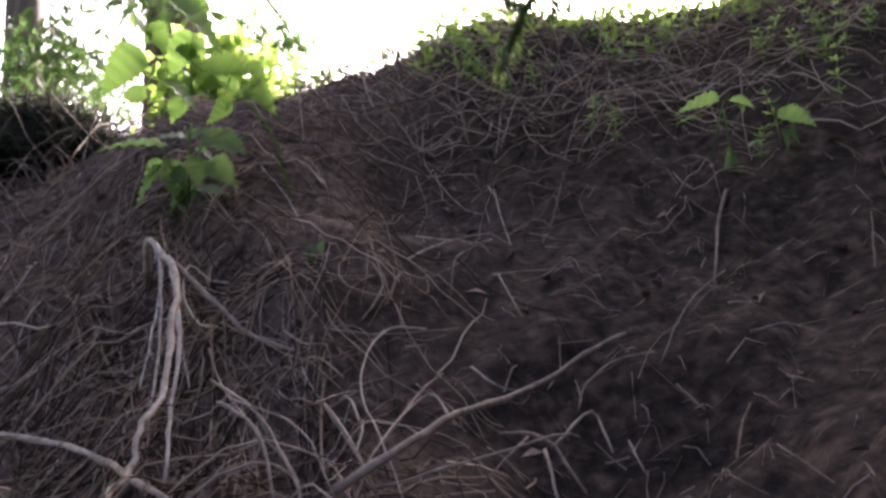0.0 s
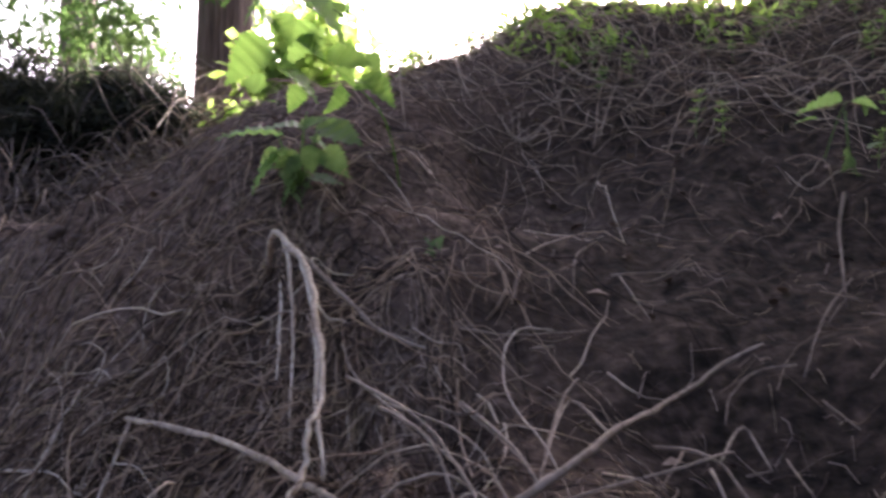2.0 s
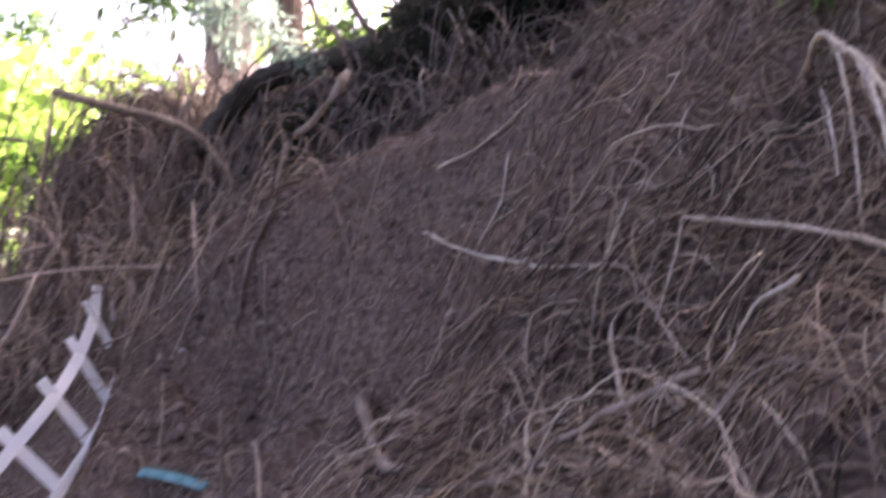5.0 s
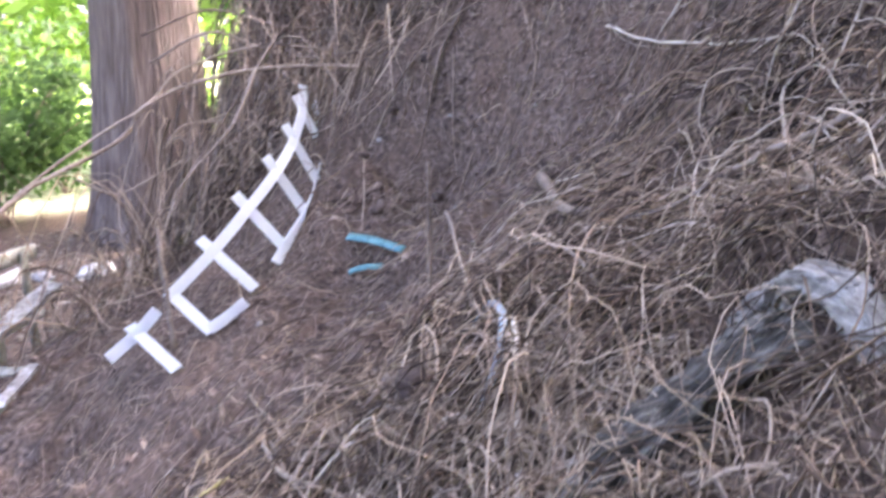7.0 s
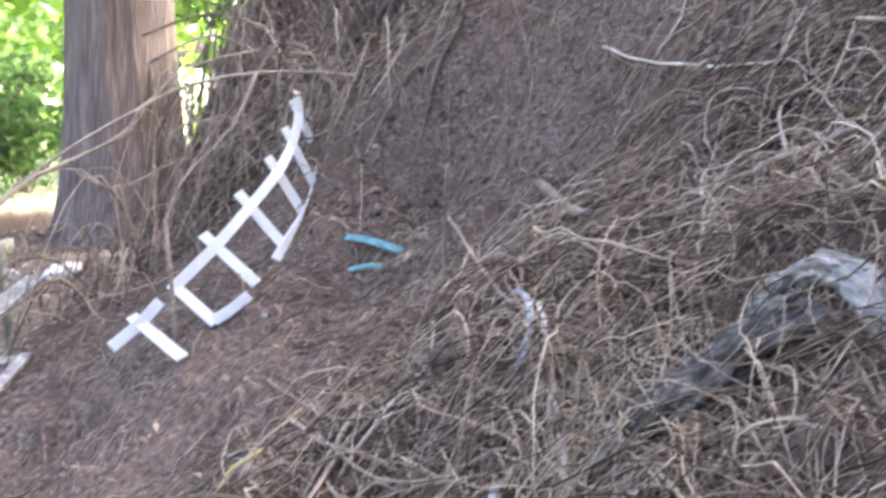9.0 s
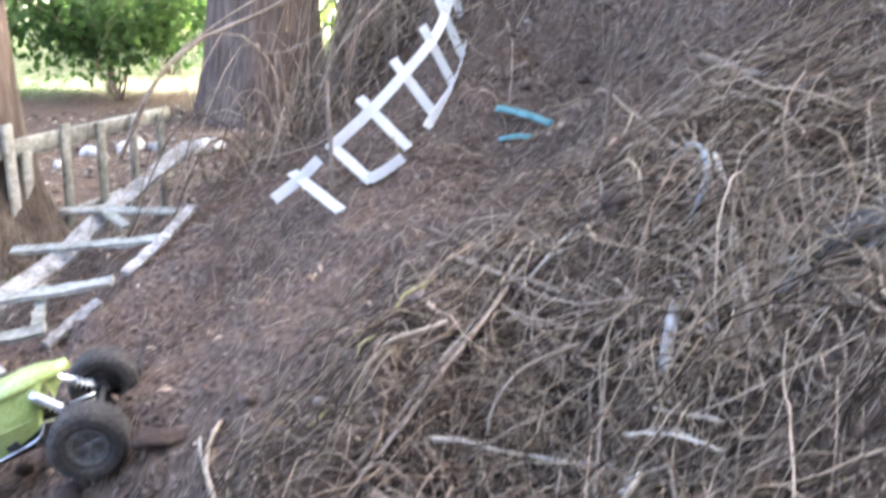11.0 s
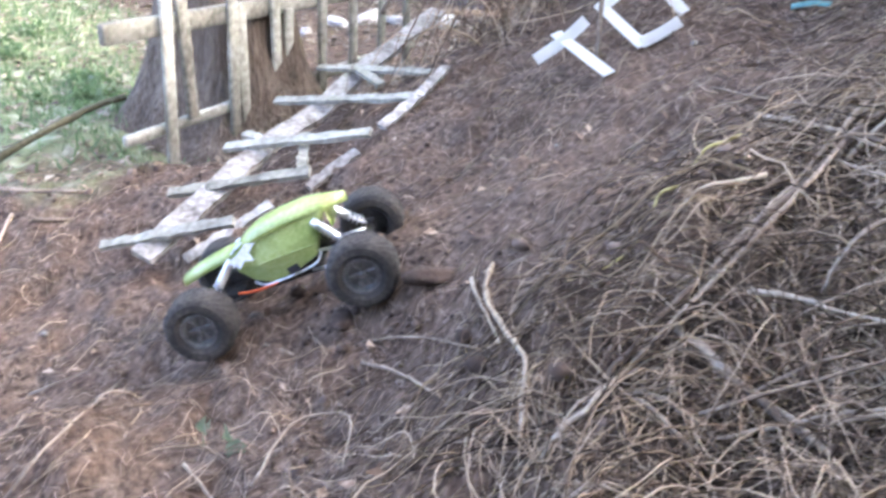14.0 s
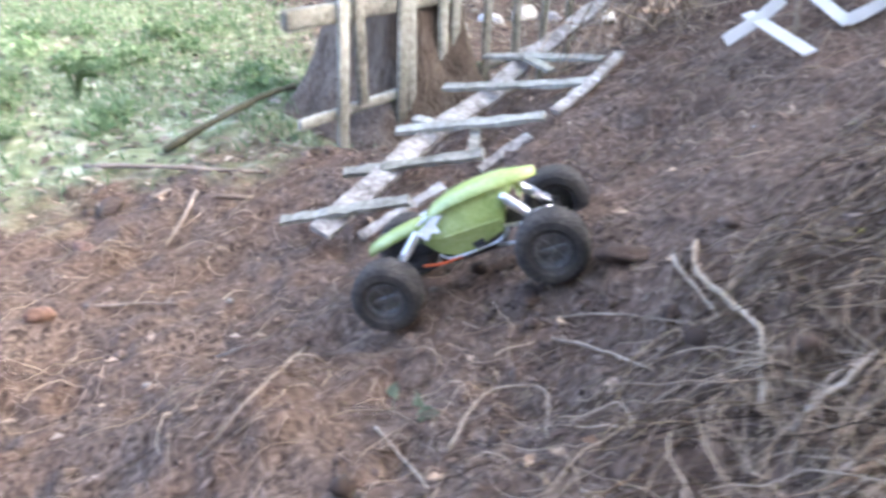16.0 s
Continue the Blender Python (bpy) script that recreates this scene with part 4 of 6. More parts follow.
stick([(0.29, 1.17), (0.30, 1.10)], .0016, .01)
stick([(0.20, 1.06), (0.20, 0.99)], .0016, .01)
root([(-0.46, 1.50), (-0.44, 1.41), (-0.42, 1.30)], .0026, .02)
root([(-0.40, 1.42), (-0.38, 1.36), (-0.35, 1.29)], .0022, .02)
twig([(-0.54, 1.40), (-0.50, 1.43)], .0018, .02)
stick([(-1.82, 2.73), (-1.35, 2.06), (-1.26, 1.97), (-1.32, 1.94)], .002, .03)
stick([(-1.49, 1.94), (-1.47, 1.88), (-1.34, 1.77), (-1.11, 1.61)], .0024, .03)
stick([(-0.92, 1.41), (-0.81, 1.36), (-0.73, 1.33)], .0022, .03)
twig([(-0.93, 1.83), (-0.86, 1.79), (-0.79, 1.67)], .0022, .02)
twig([(-0.32, 0.94), (-0.34, 0.93), (-0.35, 0.91), (-0.34, 0.87)], .003, .02)
stick([(-0.52, 0.89), (-0.47, 0.88), (-0.42, 0.85), (-0.37, 0.83)], .0026, .03)
stick([(-0.85, 1.22), (-0.82, 1.24)], .0024, .02)
stick([(-0.80, 1.32), (-0.79, 1.30), (-0.77, 1.28)], .002, .02)
root([(-1.01, 0.10), (-0.93, 0.08), (-0.87, 0.09), (-0.80, 0.08), (-0.72, 0.05)], .006, .03)
stick([(-1.15, 0.57), (-1.11, 0.45), (-1.09, 0.35), (-1.05, 0.20), (-1.03, 0.15)], .005, .03)
stick([(-0.89, 0.03), (-0.87, 0.12), (-0.84, 0.17), (-0.82, 0.26)], .0032, .03)
twig([(-0.86, 0.02), (-0.81, 0.09), (-0.74, 0.13), (-0.67, 0.16)], .0032, .03)
stick([(-0.97, -0.12), (-1.00, -0.05), (-1.01, 0.03)], .0034, .03)
stick([(-0.99, 0.01), (-0.90, -0.02), (-0.83, -0.00)], .0034, .03)
stick([(-0.90, 0.48), (-0.88, 0.40), (-0.89, 0.38)], .006, .03)
twig([(-1.09, 0.53), (-1.07, 0.59), (-0.94, 0.54)], .004, .03)
hung("root", [(-0.945, 0.77, 0.98), (-0.925, 0.745, 0.975), (-0.845, 0.645, 0.945), (-0.785, 0.562, 0.915), (-0.705, 0.465, 0.87), (-0.68, 0.43, 0.83)], 0.0045, ROOT, "pale bare stem bending down over the slope", "root", "roots on the bank", 0.8)
OVER_STEMS = "bare dead stick lying over tangled stems", "stick", "sticks on the bank", 0.6
hung("stick", [(-1.133, 0.547, 0.784), (-1.045, 0.314, 0.723), (-1.021, 0.202, 0.671), (-0.996, 0.008, 0.544)], 0.0045, STICK, *OVER_STEMS)
hung("stick", [(-1.307, 0.572, 0.727), (-1.106, 0.463, 0.768), (-0.976, 0.421, 0.784), (-0.885, 0.427, 0.813), (-0.818, 0.467, 0.861), (-0.785, 0.49, 0.868)], 0.0028, TWIG_WOOD, *OVER_STEMS)
hung("stick", [(-0.744, 0.283, 0.719), (-0.682, 0.265, 0.757), (-0.638, 0.256, 0.773), (-0.608, 0.262, 0.773)], 0.0028, ROOT, *OVER_STEMS)
hung("stick", [(-0.867, 0.442, 0.81), (-0.862, 0.382, 0.789), (-0.878, 0.36, 0.747)], 0.005, TWIG_WOOD, *OVER_STEMS)
hung("stick", [(-0.881, 0.378, 0.764), (-0.91, 0.291, 0.741), (-0.914, 0.242, 0.707), (-0.911, 0.22, 0.657)], 0.0036, STICK, *OVER_STEMS)
hung("stick", [(-0.777, 0.084, 0.6), (-0.734, 0.097, 0.642), (-0.7, 0.121, 0.665), (-0.667, 0.164, 0.671)], 0.003, TWIG_WOOD, *OVER_STEMS)
hung("stick", [(-0.882, 0.019, 0.559), (-0.846, 0.057, 0.597), (-0.818, 0.111, 0.623), (-0.788, 0.162, 0.652), (-0.777, 0.218, 0.663)], 0.0028, STICK, *OVER_STEMS)
hung("stick", [(-0.691, 0.241, 0.71), (-0.673, 0.19, 0.705), (-0.672, 0.178, 0.676)], 0.005, ROOT, *OVER_STEMS)
hung("stick", [(-0.628, 0.296, 0.787), (-0.665, 0.285, 0.783), (-0.725, 0.311, 0.754)], 0.003, TWIG_WOOD, *OVER_STEMS)
hung("stick", [(-0.852, 0.389, 0.779), (-0.759, 0.256, 0.719), (-0.712, 0.194, 0.672)], 0.003, STICK, *OVER_STEMS)
hung("stick", [(-0.916, 0.396, 0.767), (-0.998, 0.376, 0.762), (-1.078, 0.415, 0.745)], 0.0025, TWIG_WOOD, *OVER_STEMS)
hung("stick", [(-0.523, 0.102, 0.739), (-0.543, 0.105, 0.744), (-0.605, 0.178, 0.74), (-0.681, 0.272, 0.735)], 0.003, STICK, *OVER_STEMS)
straw([(-1.30, 0.48), (-1.32, 0.43), (-1.32, 0.40)], .0035, .02)
straw([(-1.26, 0.32), (-1.27, 0.29), (-1.26, 0.27)], .003, .02)
straw([(-1.22, 0.19), (-1.21, 0.14)], .0025, .02)


def branch(points, r, label="long bare dead branch arching over the brush", taper=0.4, name="dead_branch"):
    return tagged(part(name, rod_bm(points, r, r * taper, 7, wobble=r * 0.25), STICK), label, "branch", "dead branches")


branch([(-3.05, 0.62, 0.55), (-2.997, 0.724, 0.804), (-2.99, 0.867, 0.939), (-2.95, 1.039, 1.024), (-2.908, 1.188, 1.104), (-2.9, 1.262, 1.198), (-2.841, 1.408, 1.272), (-2.744, 1.59, 1.322), (-2.642, 1.757, 1.337), (-2.549, 1.896, 1.335), (-2.489, 1.991, 1.32), (-2.40, 2.10, 1.22)], 0.0085, taper=0.8)
SIDE_TWIG = "thin bare side twig of a dead branch"
branch([(-3.115, 0.891, 0.913), (-3.062, 1.12, 1.073), (-2.989, 1.33, 1.206), (-2.949, 1.452, 1.325), (-2.83, 1.671, 1.405), (-2.733, 1.835, 1.407), (-2.638, 1.98, 1.374), (-2.55, 2.10, 1.25)], 0.005, taper=0.8)
branch([(-2.84, 1.39, 1.28), (-2.79, 1.375, 1.273), (-2.777, 1.353, 1.213), (-2.736, 1.371, 1.136), (-2.704, 1.365, 1.031), (-2.682, 1.33, 0.899), (-2.657, 1.281, 0.72)], 0.005, SIDE_TWIG)
branch([(-2.81, 1.46, 1.29), (-2.775, 1.489, 1.293), (-2.772, 1.49, 1.238), (-2.76, 1.502, 1.174)], 0.004, SIDE_TWIG)
branch([(-2.72, 1.61, 1.326), (-2.702, 1.528, 1.199), (-2.701, 1.462, 1.113), (-2.717, 1.362, 1.021), (-2.718, 1.278, 0.94), (-2.701, 1.212, 0.843), (-2.679, 1.129, 0.65)], 0.0075, SIDE_TWIG)
branch([(-2.67, 1.68, 1.33), (-2.661, 1.643, 1.267), (-2.688, 1.604, 1.207), (-2.711, 1.569, 1.163)], 0.004, SIDE_TWIG)
branch([(-2.868, 1.318, 1.062), (-2.853, 1.377, 1.129), (-2.817, 1.46, 1.147), (-2.765, 1.557, 1.145), (-2.707, 1.654, 1.133), (-2.66, 1.74, 1.05)], 0.005, SIDE_TWIG)
branch([(-2.764, 1.754, 1.459), (-2.766, 1.672, 1.356), (-2.776, 1.571, 1.236), (-2.788, 1.448, 1.075), (-2.777, 1.352, 0.977), (-2.749, 1.269, 0.859), (-2.73, 1.21, 0.66)], 0.0065, SIDE_TWIG)
branch([(-2.77, 1.56, 1.31), (-2.764, 1.59, 1.286), (-2.728, 1.543, 1.137), (-2.677, 1.505, 1.001), (-2.634, 1.447, 0.87), (-2.583, 1.41, 0.72)], 0.004, SIDE_TWIG)
branch([(-2.66, 1.64, 1.147), (-2.683, 1.57, 1.094), (-2.715, 1.492, 1.06), (-2.75, 1.44, 1.05)], 0.004, SIDE_TWIG)
branch([(-2.993, 1.052, 0.97), (-2.934, 1.164, 0.911), (-2.856, 1.323, 0.992), (-2.79, 1.42, 1.05)], 0.005, SIDE_TWIG)
branch([(-2.66, 1.73, 1.335), (-2.708, 1.773, 1.398), (-2.753, 1.743, 1.418), (-2.83, 1.671, 1.405)], 0.005, SIDE_TWIG)
branch([(-3.15, 1.45, 1.35), (-2.998, 1.603, 1.46), (-2.923, 1.741, 1.42), (-2.817, 1.903, 1.367), (-2.618, 2.145, 1.397), (-2.5, 2.3, 1.3)], 0.006)
branch([(-3.2, 1.45, 1.45), (-3.028, 1.642, 1.545), (-2.881, 1.848, 1.485), (-2.709, 2.048, 1.466), (-2.55, 2.22, 1.35)], 0.006)
branch([(-2.112, 2.057, 1.56), (-2.142, 1.972, 1.416), (-2.138, 1.91, 1.28), (-2.13, 1.86, 1.1)], 0.009)
branch([(-2.95, 1.85, 1.95), (-2.69, 2.13, 1.85), (-2.60, 2.24, 1.76), (-2.52, 2.33, 1.5), (-2.5, 2.36, 1.1)], 0.016, taper=0.8)
branch([(-1.96, 2.25, 1.98), (-2.05, 2.18, 1.82), (-2.15, 2.12, 1.67), (-2.2, 2.08, 1.1)], 0.014, taper=0.7)
branch([(-2.40, 2.58, 2.44), (-2.40, 2.65, 2.27), (-2.33, 2.73, 2.17), (-2.2, 2.9, 1.4)], 0.012, taper=1.2)
branch([(-2.31, 2.65, 2.45), (-2.26, 2.75, 2.28), (-2.21, 2.82, 2.15), (-2.1, 2.95, 1.4)], 0.016, taper=1.2)
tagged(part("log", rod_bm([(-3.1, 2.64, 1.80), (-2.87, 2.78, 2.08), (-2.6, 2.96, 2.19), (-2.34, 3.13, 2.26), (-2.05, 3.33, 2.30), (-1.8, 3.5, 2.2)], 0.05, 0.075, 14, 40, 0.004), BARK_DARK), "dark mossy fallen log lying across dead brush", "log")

# ---- litter ----
RNG = np.random.default_rng(5)


def downhill(x, y):
    e = 0.05
    gx, gy = (ground_z(x + e, y) - ground_z(x - e, y)) / (2 * e), (ground_z(x, y + e) - ground_z(x, y - e)) / (2 * e)
    return np.arctan2(-gy, -gx)


def strewn(count, lo, hi, k, length, radius, turn, arch, bend, rng, keep=None, seat=0.002, down=True, sides=3):
    """Paths of many thin twigs lying on the ground between the corners lo and hi."""
    x, y = rng.uniform(lo[0], hi[0], count), rng.uniform(lo[1], hi[1], count)
    if keep is not None:
        ok = keep(x, y) > rng.random(count)
        x, y = x[ok], y[ok]
    n = len(x)
    way = downhill(x, y)
    head = rng.normal(0, turn, n) + (0 if down else rng.uniform(0, 6.28, n))
    e = 0.05
    steep = np.hypot(ground_z(x + e, y) - ground_z(x - e, y), ground_z(x, y + e) - ground_z(x, y - e)) / (2 * e)
    squeeze = 1 / np.sqrt(1 + steep ** 2)
    ln = length * rng.uniform(0.4, 1.6, n)
    curve = rng.normal(0, bend, n)
    px, py = [x], [y]
    for j in range(1, k):
        head = head + curve / k + rng.normal(0, bend * 0.35, n) / k
        fall, side = np.cos(head) * squeeze * ln / (k - 1), np.sin(head) * ln / (k - 1)
        px.append(px[-1] + np.cos(way) * fall - np.sin(way) * side)
        py.append(py[-1] + np.sin(way) * fall + np.cos(way) * side)
    px, py = np.stack(px, 1), np.stack(py, 1)
    s = np.linspace(0, 1, k)[None]
    a = arch * np.minimum(rng.exponential(1, (n, 1)), 2.2) * ln[:, None] / length
    pz = surface_z(px, py) + seat + a * np.sin(s * math.pi) + rng.normal(0, 1, (n, 1)) * a * 0.6 * s
    rad = radius * rng.uniform(0.5, 1.6, (n, 1)) * (1 - 0.5 * s)
    return tube_arrays(np.stack([px, py, pz], -1), rad, sides)


def bank_only(x, y):
    return 1 / (1 + np.exp(np.clip(-(x + 3.4) / 0.25, -40, 40)))


def patchy(x, y):
    """Litter lies in drifts, with worn soil between."""
    return bank_only(x, y) * (1 - 0.93 / (1 + np.exp(np.clip(-(x + 0.02 + 0.25 * (y - 1.2)) / 0.12, -40, 40)))) * np.clip(0.5 + 0.75 * lumps(x, y, 3.1, 11) + 0.5 * lumps(x, y, 9.0, 12), 0.08, 1)


def tangle(x, y):
    """Where the dead stems lie thick: the steep face under the crest and the lower right of the slope."""
    a = np.exp(-(((x + 0.55) / 0.42) ** 2 + ((y - 1.25) / 0.4) ** 2))
    b = np.exp(-(((x + 0.75) / 0.45) ** 2 + ((y - 0.35) / 0.6) ** 2))
    return np.clip(0.12 * a / (1 + np.exp(np.clip((x - 0.1) / 0.06, -40, 40))) + b - 0.06, 0, 1)


def overhang(x, y):
    """The steep face under the crest, where rootlets hang out of the earth."""
    return np.exp(-(((x + 0.6) / 0.55) ** 2 + ((y - 1.3) / 0.48) ** 2)) / (1 + np.exp(np.clip((x + 0.05) / 0.07, -40, 40))) - 0.05


def stuff(name, arrays, material, label, category):
    return tagged(new(name, quick_mesh(name, arrays[0], arrays[1], material)), label, category, kind="stuff")


stuff("needle_litter", strewn(110000, (-3.9, -1.3), (1.3, 3.0), 3, 0.042, 0.0010, 7.0, 0.006, 0.8, RNG, patchy), NEEDLE, "thick carpet of reddish brown conifer needles", "litter")
stuff("twig_litter", strewn(6500, (-3.8, -1.2), (1.3, 2.8), 6, 0.13, 0.0015, 7.0, 0.010, 1.2, RNG, patchy), TWIG, "fine brown dead twigs scattered on the slope", "twigs")
stuff("dead_stems", strewn(20000, (-1.8, -0.6), (1.1, 2.0), 8, 0.22, 0.0013, 1.3, 0.024, 2.0, RNG, tangle), STEM, "tangled dead stems and rootlets hanging down the bank", "stems")
stuff("straw_stems", strewn(7000, (-1.4, -0.5), (-0.2, 1.1), 9, 0.22, 0.0011, 1.1, 0.030, 1.8, RNG, tangle), TWIG, "fine tan dead stems heaped thickly on the slope", "stems")
stuff("hanging_roots", strewn(9000, (-1.7, 0.4), (0.6, 2.1), 8, 0.21, 0.0011, 0.6, 0.020, 1.1, RNG, overhang), ROOT_BROWN, "dark reddish rootlets hanging from the steep bank", "roots")
stuff("thatch_roots", strewn(1900, (-1.5, 0.5), (0.15, 1.95), 9, 0.30, 0.0015, 0.4, 0.022, 1.0, RNG, overhang, sides=4), ROOT_BROWN, "long pale brown rootlets hanging like thatch down the bank", "roots")
stuff("pale_rootlets", strewn(420, (-1.5, 0.5), (0.15, 1.95), 9, 0.26, 0.0014, 0.7, 0.03, 1.1, RNG, overhang, sides=4), ROOTLET, "thin pale rootlets standing out from the dark bank", "roots")
def bare_slope(x, y):
    """The open slope between the hanging roots and the lattice."""
    return np.exp(-(((x + 1.75) / 0.55) ** 2 + ((y - 1.5) / 0.5) ** 2))


stuff("slope_needles", strewn(11000, (-2.8, 0.6), (-0.9, 2.2), 3, 0.05, 0.0011, 7.0, 0.007, 0.6, RNG, bare_slope), NEEDLE, "reddish brown needles caught on the steep open slope", "litter")
stuff("slope_twigs", strewn(420, (-2.8, 0.6), (-0.9, 2.2), 7, 0.17, 0.0017, 0.9, 0.018, 1.0, RNG, bare_slope, sides=4), STEM, "short dead twigs lying on the open slope", "twigs")
stuff("arching_stems", strewn(620, (-1.35, -0.4), (-0.3, 1.1), 10, 0.30, 0.0019, 1.1, 0.026, 1.3, RNG, tangle, sides=5), TWIG, "pale tan arching dead stems heaped on the slope", "stems")
stuff("curled_stems", strewn(420, (-1.35, -0.4), (-0.3, 1.1), 14, 0.26, 0.0017, 1.6, 0.032, 4.2, RNG, tangle, sides=5), TWIG, "thin brown curled stems looping over dead stems", "stems")
stuff("hanging_curls", strewn(260, (-1.5, 0.5), (0.1, 1.9), 14, 0.24, 0.0015, 1.3, 0.035, 3.6, RNG, overhang, sides=5), ROOTLET, "thin curled rootlets looping out of the bank", "roots")

# ---- dead brush behind the crest ----
def brushy(x, y):
    """The strip of dead branches and fronds on the ridge behind the near crest."""
    return np.exp(-(((y - 3.05 - 0.12 * np.sin(x * 3)) / 0.42) ** 2)) * (x < -0.85) * (x > -4.0)


stuff("dead_brush", strewn(5200, (-4.0, 2.2), (-0.8, 3.6), 7, 0.45, 0.0036, 1.6, 0.08, 1.3, RNG, brushy, down=False), STICK, "heap of bare dead branches on the ridge", "brush")
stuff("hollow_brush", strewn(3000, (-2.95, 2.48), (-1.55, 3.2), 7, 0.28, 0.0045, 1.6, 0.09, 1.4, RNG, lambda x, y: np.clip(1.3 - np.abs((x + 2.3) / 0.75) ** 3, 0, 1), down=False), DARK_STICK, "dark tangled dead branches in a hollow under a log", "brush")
stuff("brush_heap", strewn(800, (-4.0, 1.6), (-2.8, 2.8), 8, 0.6, 0.0045, 1.6, 0.20, 2.2, RNG, lambda x, y: np.exp(-(((x + 3.42) / 0.42) ** 2 + ((y - 2.2) / 0.4) ** 2)), down=False), STICK, "high heap of brown dead branches beside a conifer", "brush")
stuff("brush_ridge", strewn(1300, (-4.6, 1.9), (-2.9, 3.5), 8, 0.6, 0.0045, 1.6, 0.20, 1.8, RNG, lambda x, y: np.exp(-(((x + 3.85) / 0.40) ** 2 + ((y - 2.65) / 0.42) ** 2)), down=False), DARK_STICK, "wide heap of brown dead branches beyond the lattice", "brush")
stuff("brush_thicket", strewn(900, (-3.75, 1.0), (-2.65, 2.2), 8, 0.55, 0.0032, 1.6, 0.20, 1.2, RNG, lambda x, y: np.exp(-(((x + 3.25) / 0.32) ** 2 + ((y - 1.55) / 0.42) ** 2)), down=False), TWIG, "loose thicket of bare dead twigs behind the lattice", "brush")
rng_b = np.random.default_rng(9)
bx, by = rng_b.uniform(-3.9, -0.95, 60), rng_b.uniform(2.55, 3.45, 60)
keep_b = (brushy(bx, by) > rng_b.random(60)) & (bx > -2.95) & (bx < -1.3)
FR = [(float(a), float(b), float(ground_z(a, b)) + 0.05 + (0.30 if a < -1.75 else 0.12) * float(c), 0.17) for a, b, c in zip(bx[keep_b], by[keep_b], rng_b.random(60)[keep_b])]
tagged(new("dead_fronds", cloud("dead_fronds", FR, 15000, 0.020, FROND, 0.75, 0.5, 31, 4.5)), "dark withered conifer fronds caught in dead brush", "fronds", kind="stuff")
stuff("brush_twigs", strewn(1300, (-3.5, 1.75), (-1.9, 2.9), 8, 0.42, 0.0026, 7.0, 0.06, 1.6, RNG, lambda x, y: np.exp(-(((x + 2.75) / 0.5) ** 2 + ((y - 2.35) / 0.38) ** 2)), down=False), TWIG, "loose heap of thin dead twigs above the lattice", "twigs")
stuff("standing_stems", strewn(170, (-3.4, 1.7), (-2.3, 2.8), 7, 0.5, 0.003, 2.2, 0.12, 1.6, RNG, down=False), TWIG, "thin bare stems sticking out of the bank", "stems")

# ---- plants ----
def leaf_mesh(name, teeth, fold, curl, material):
    """A toothed leaf along x, one long, folded along its midrib and curling at its tip."""
    n = 2 * teeth
    rows = []
    for j in range(n + 1):
        t = j / n
        w = 0.44 * math.sin(math.pi * t ** 0.55) * (1.0 if j % 2 else 0.78)
        z = -curl * t * t + 0.025 * math.sin(j * 1.9)
        rows.append(((t + (0.03 if j % 2 else 0), w, z + fold * w), (t, 0, z), (t + (0.03 if j % 2 else 0), -w, z + fold * w)))
    v = [p for r in rows for p in r]
    f = []
    for j in range(n):
        a, b = 3 * j, 3 * j + 3
        f += [(a, a + 1, b + 1, b), (a + 1, a + 2, b + 2, b + 1)]
    return quick_mesh(name, v, f, material)


LEAF_PALE = shader("pale_grey_leaf", ((0.13, 0.17, 0.12), (0.21, 0.26, 0.19), (0.30, 0.35, 0.27)), 6, 50, 0.5, 0.15, through_light=(0.2, 0.26, 0.16), tint=0.4, depth=0.003)
LEAVES = {m: [leaf_mesh("leaf", *q, m) for q in ((10, 0.25, 0.25), (9, 0.1, 0.5), (9, 0.4, 0.1), (8, 0.2, -0.2), (9, 0.3, 0.35))] for m in (LEAF, LEAF_DARK, LEAF_PALE)}


def plant(label, stems, leaves, seed, r=0.003, face=(-0.75, 0.6), material=LEAF):
    """Stems and toothed leaves; a leaf is (x, y, z, way its tip points, length)."""
    rng = random.Random(seed)
    t = base("plant", pose(0, 0, 0), label, "plant", "green plants on the bank")
    for s in stems:
        part("stem", rod_bm(s, r, r * 0.5, 6), material, t)
    extra = [(x + rng.uniform(-0.04, 0.04), y + rng.uniform(-0.02, 0.04), z + rng.uniform(-0.035, 0.03), a + rng.uniform(-60, 60), size * rng.uniform(0.3, 0.55)) for x, y, z, a, size in leaves]
    for x, y, z, a, size in leaves + extra:
        a = radians(a)
        d = Vector((math.cos(a), rng.uniform(-0.35, 0.15), math.sin(a))).normalized()
        nrm = Vector((rng.uniform(-0.7, 0.7), face[0] + rng.uniform(-0.4, 0.7), face[1] + rng.uniform(-0.5, 0.7)))
        side = nrm.cross(d).normalized()
        up = d.cross(side)
        ob = new("leaf", rng.choice(LEAVES[material]))
        ob.parent = t
        m = Matrix((d, side, up)).transposed().to_4x4()
        m.translation = (x, y, z)
        ob.matrix_basis = m @ Matrix.Diagonal((size, size * 0.85, size, 1))
    return t


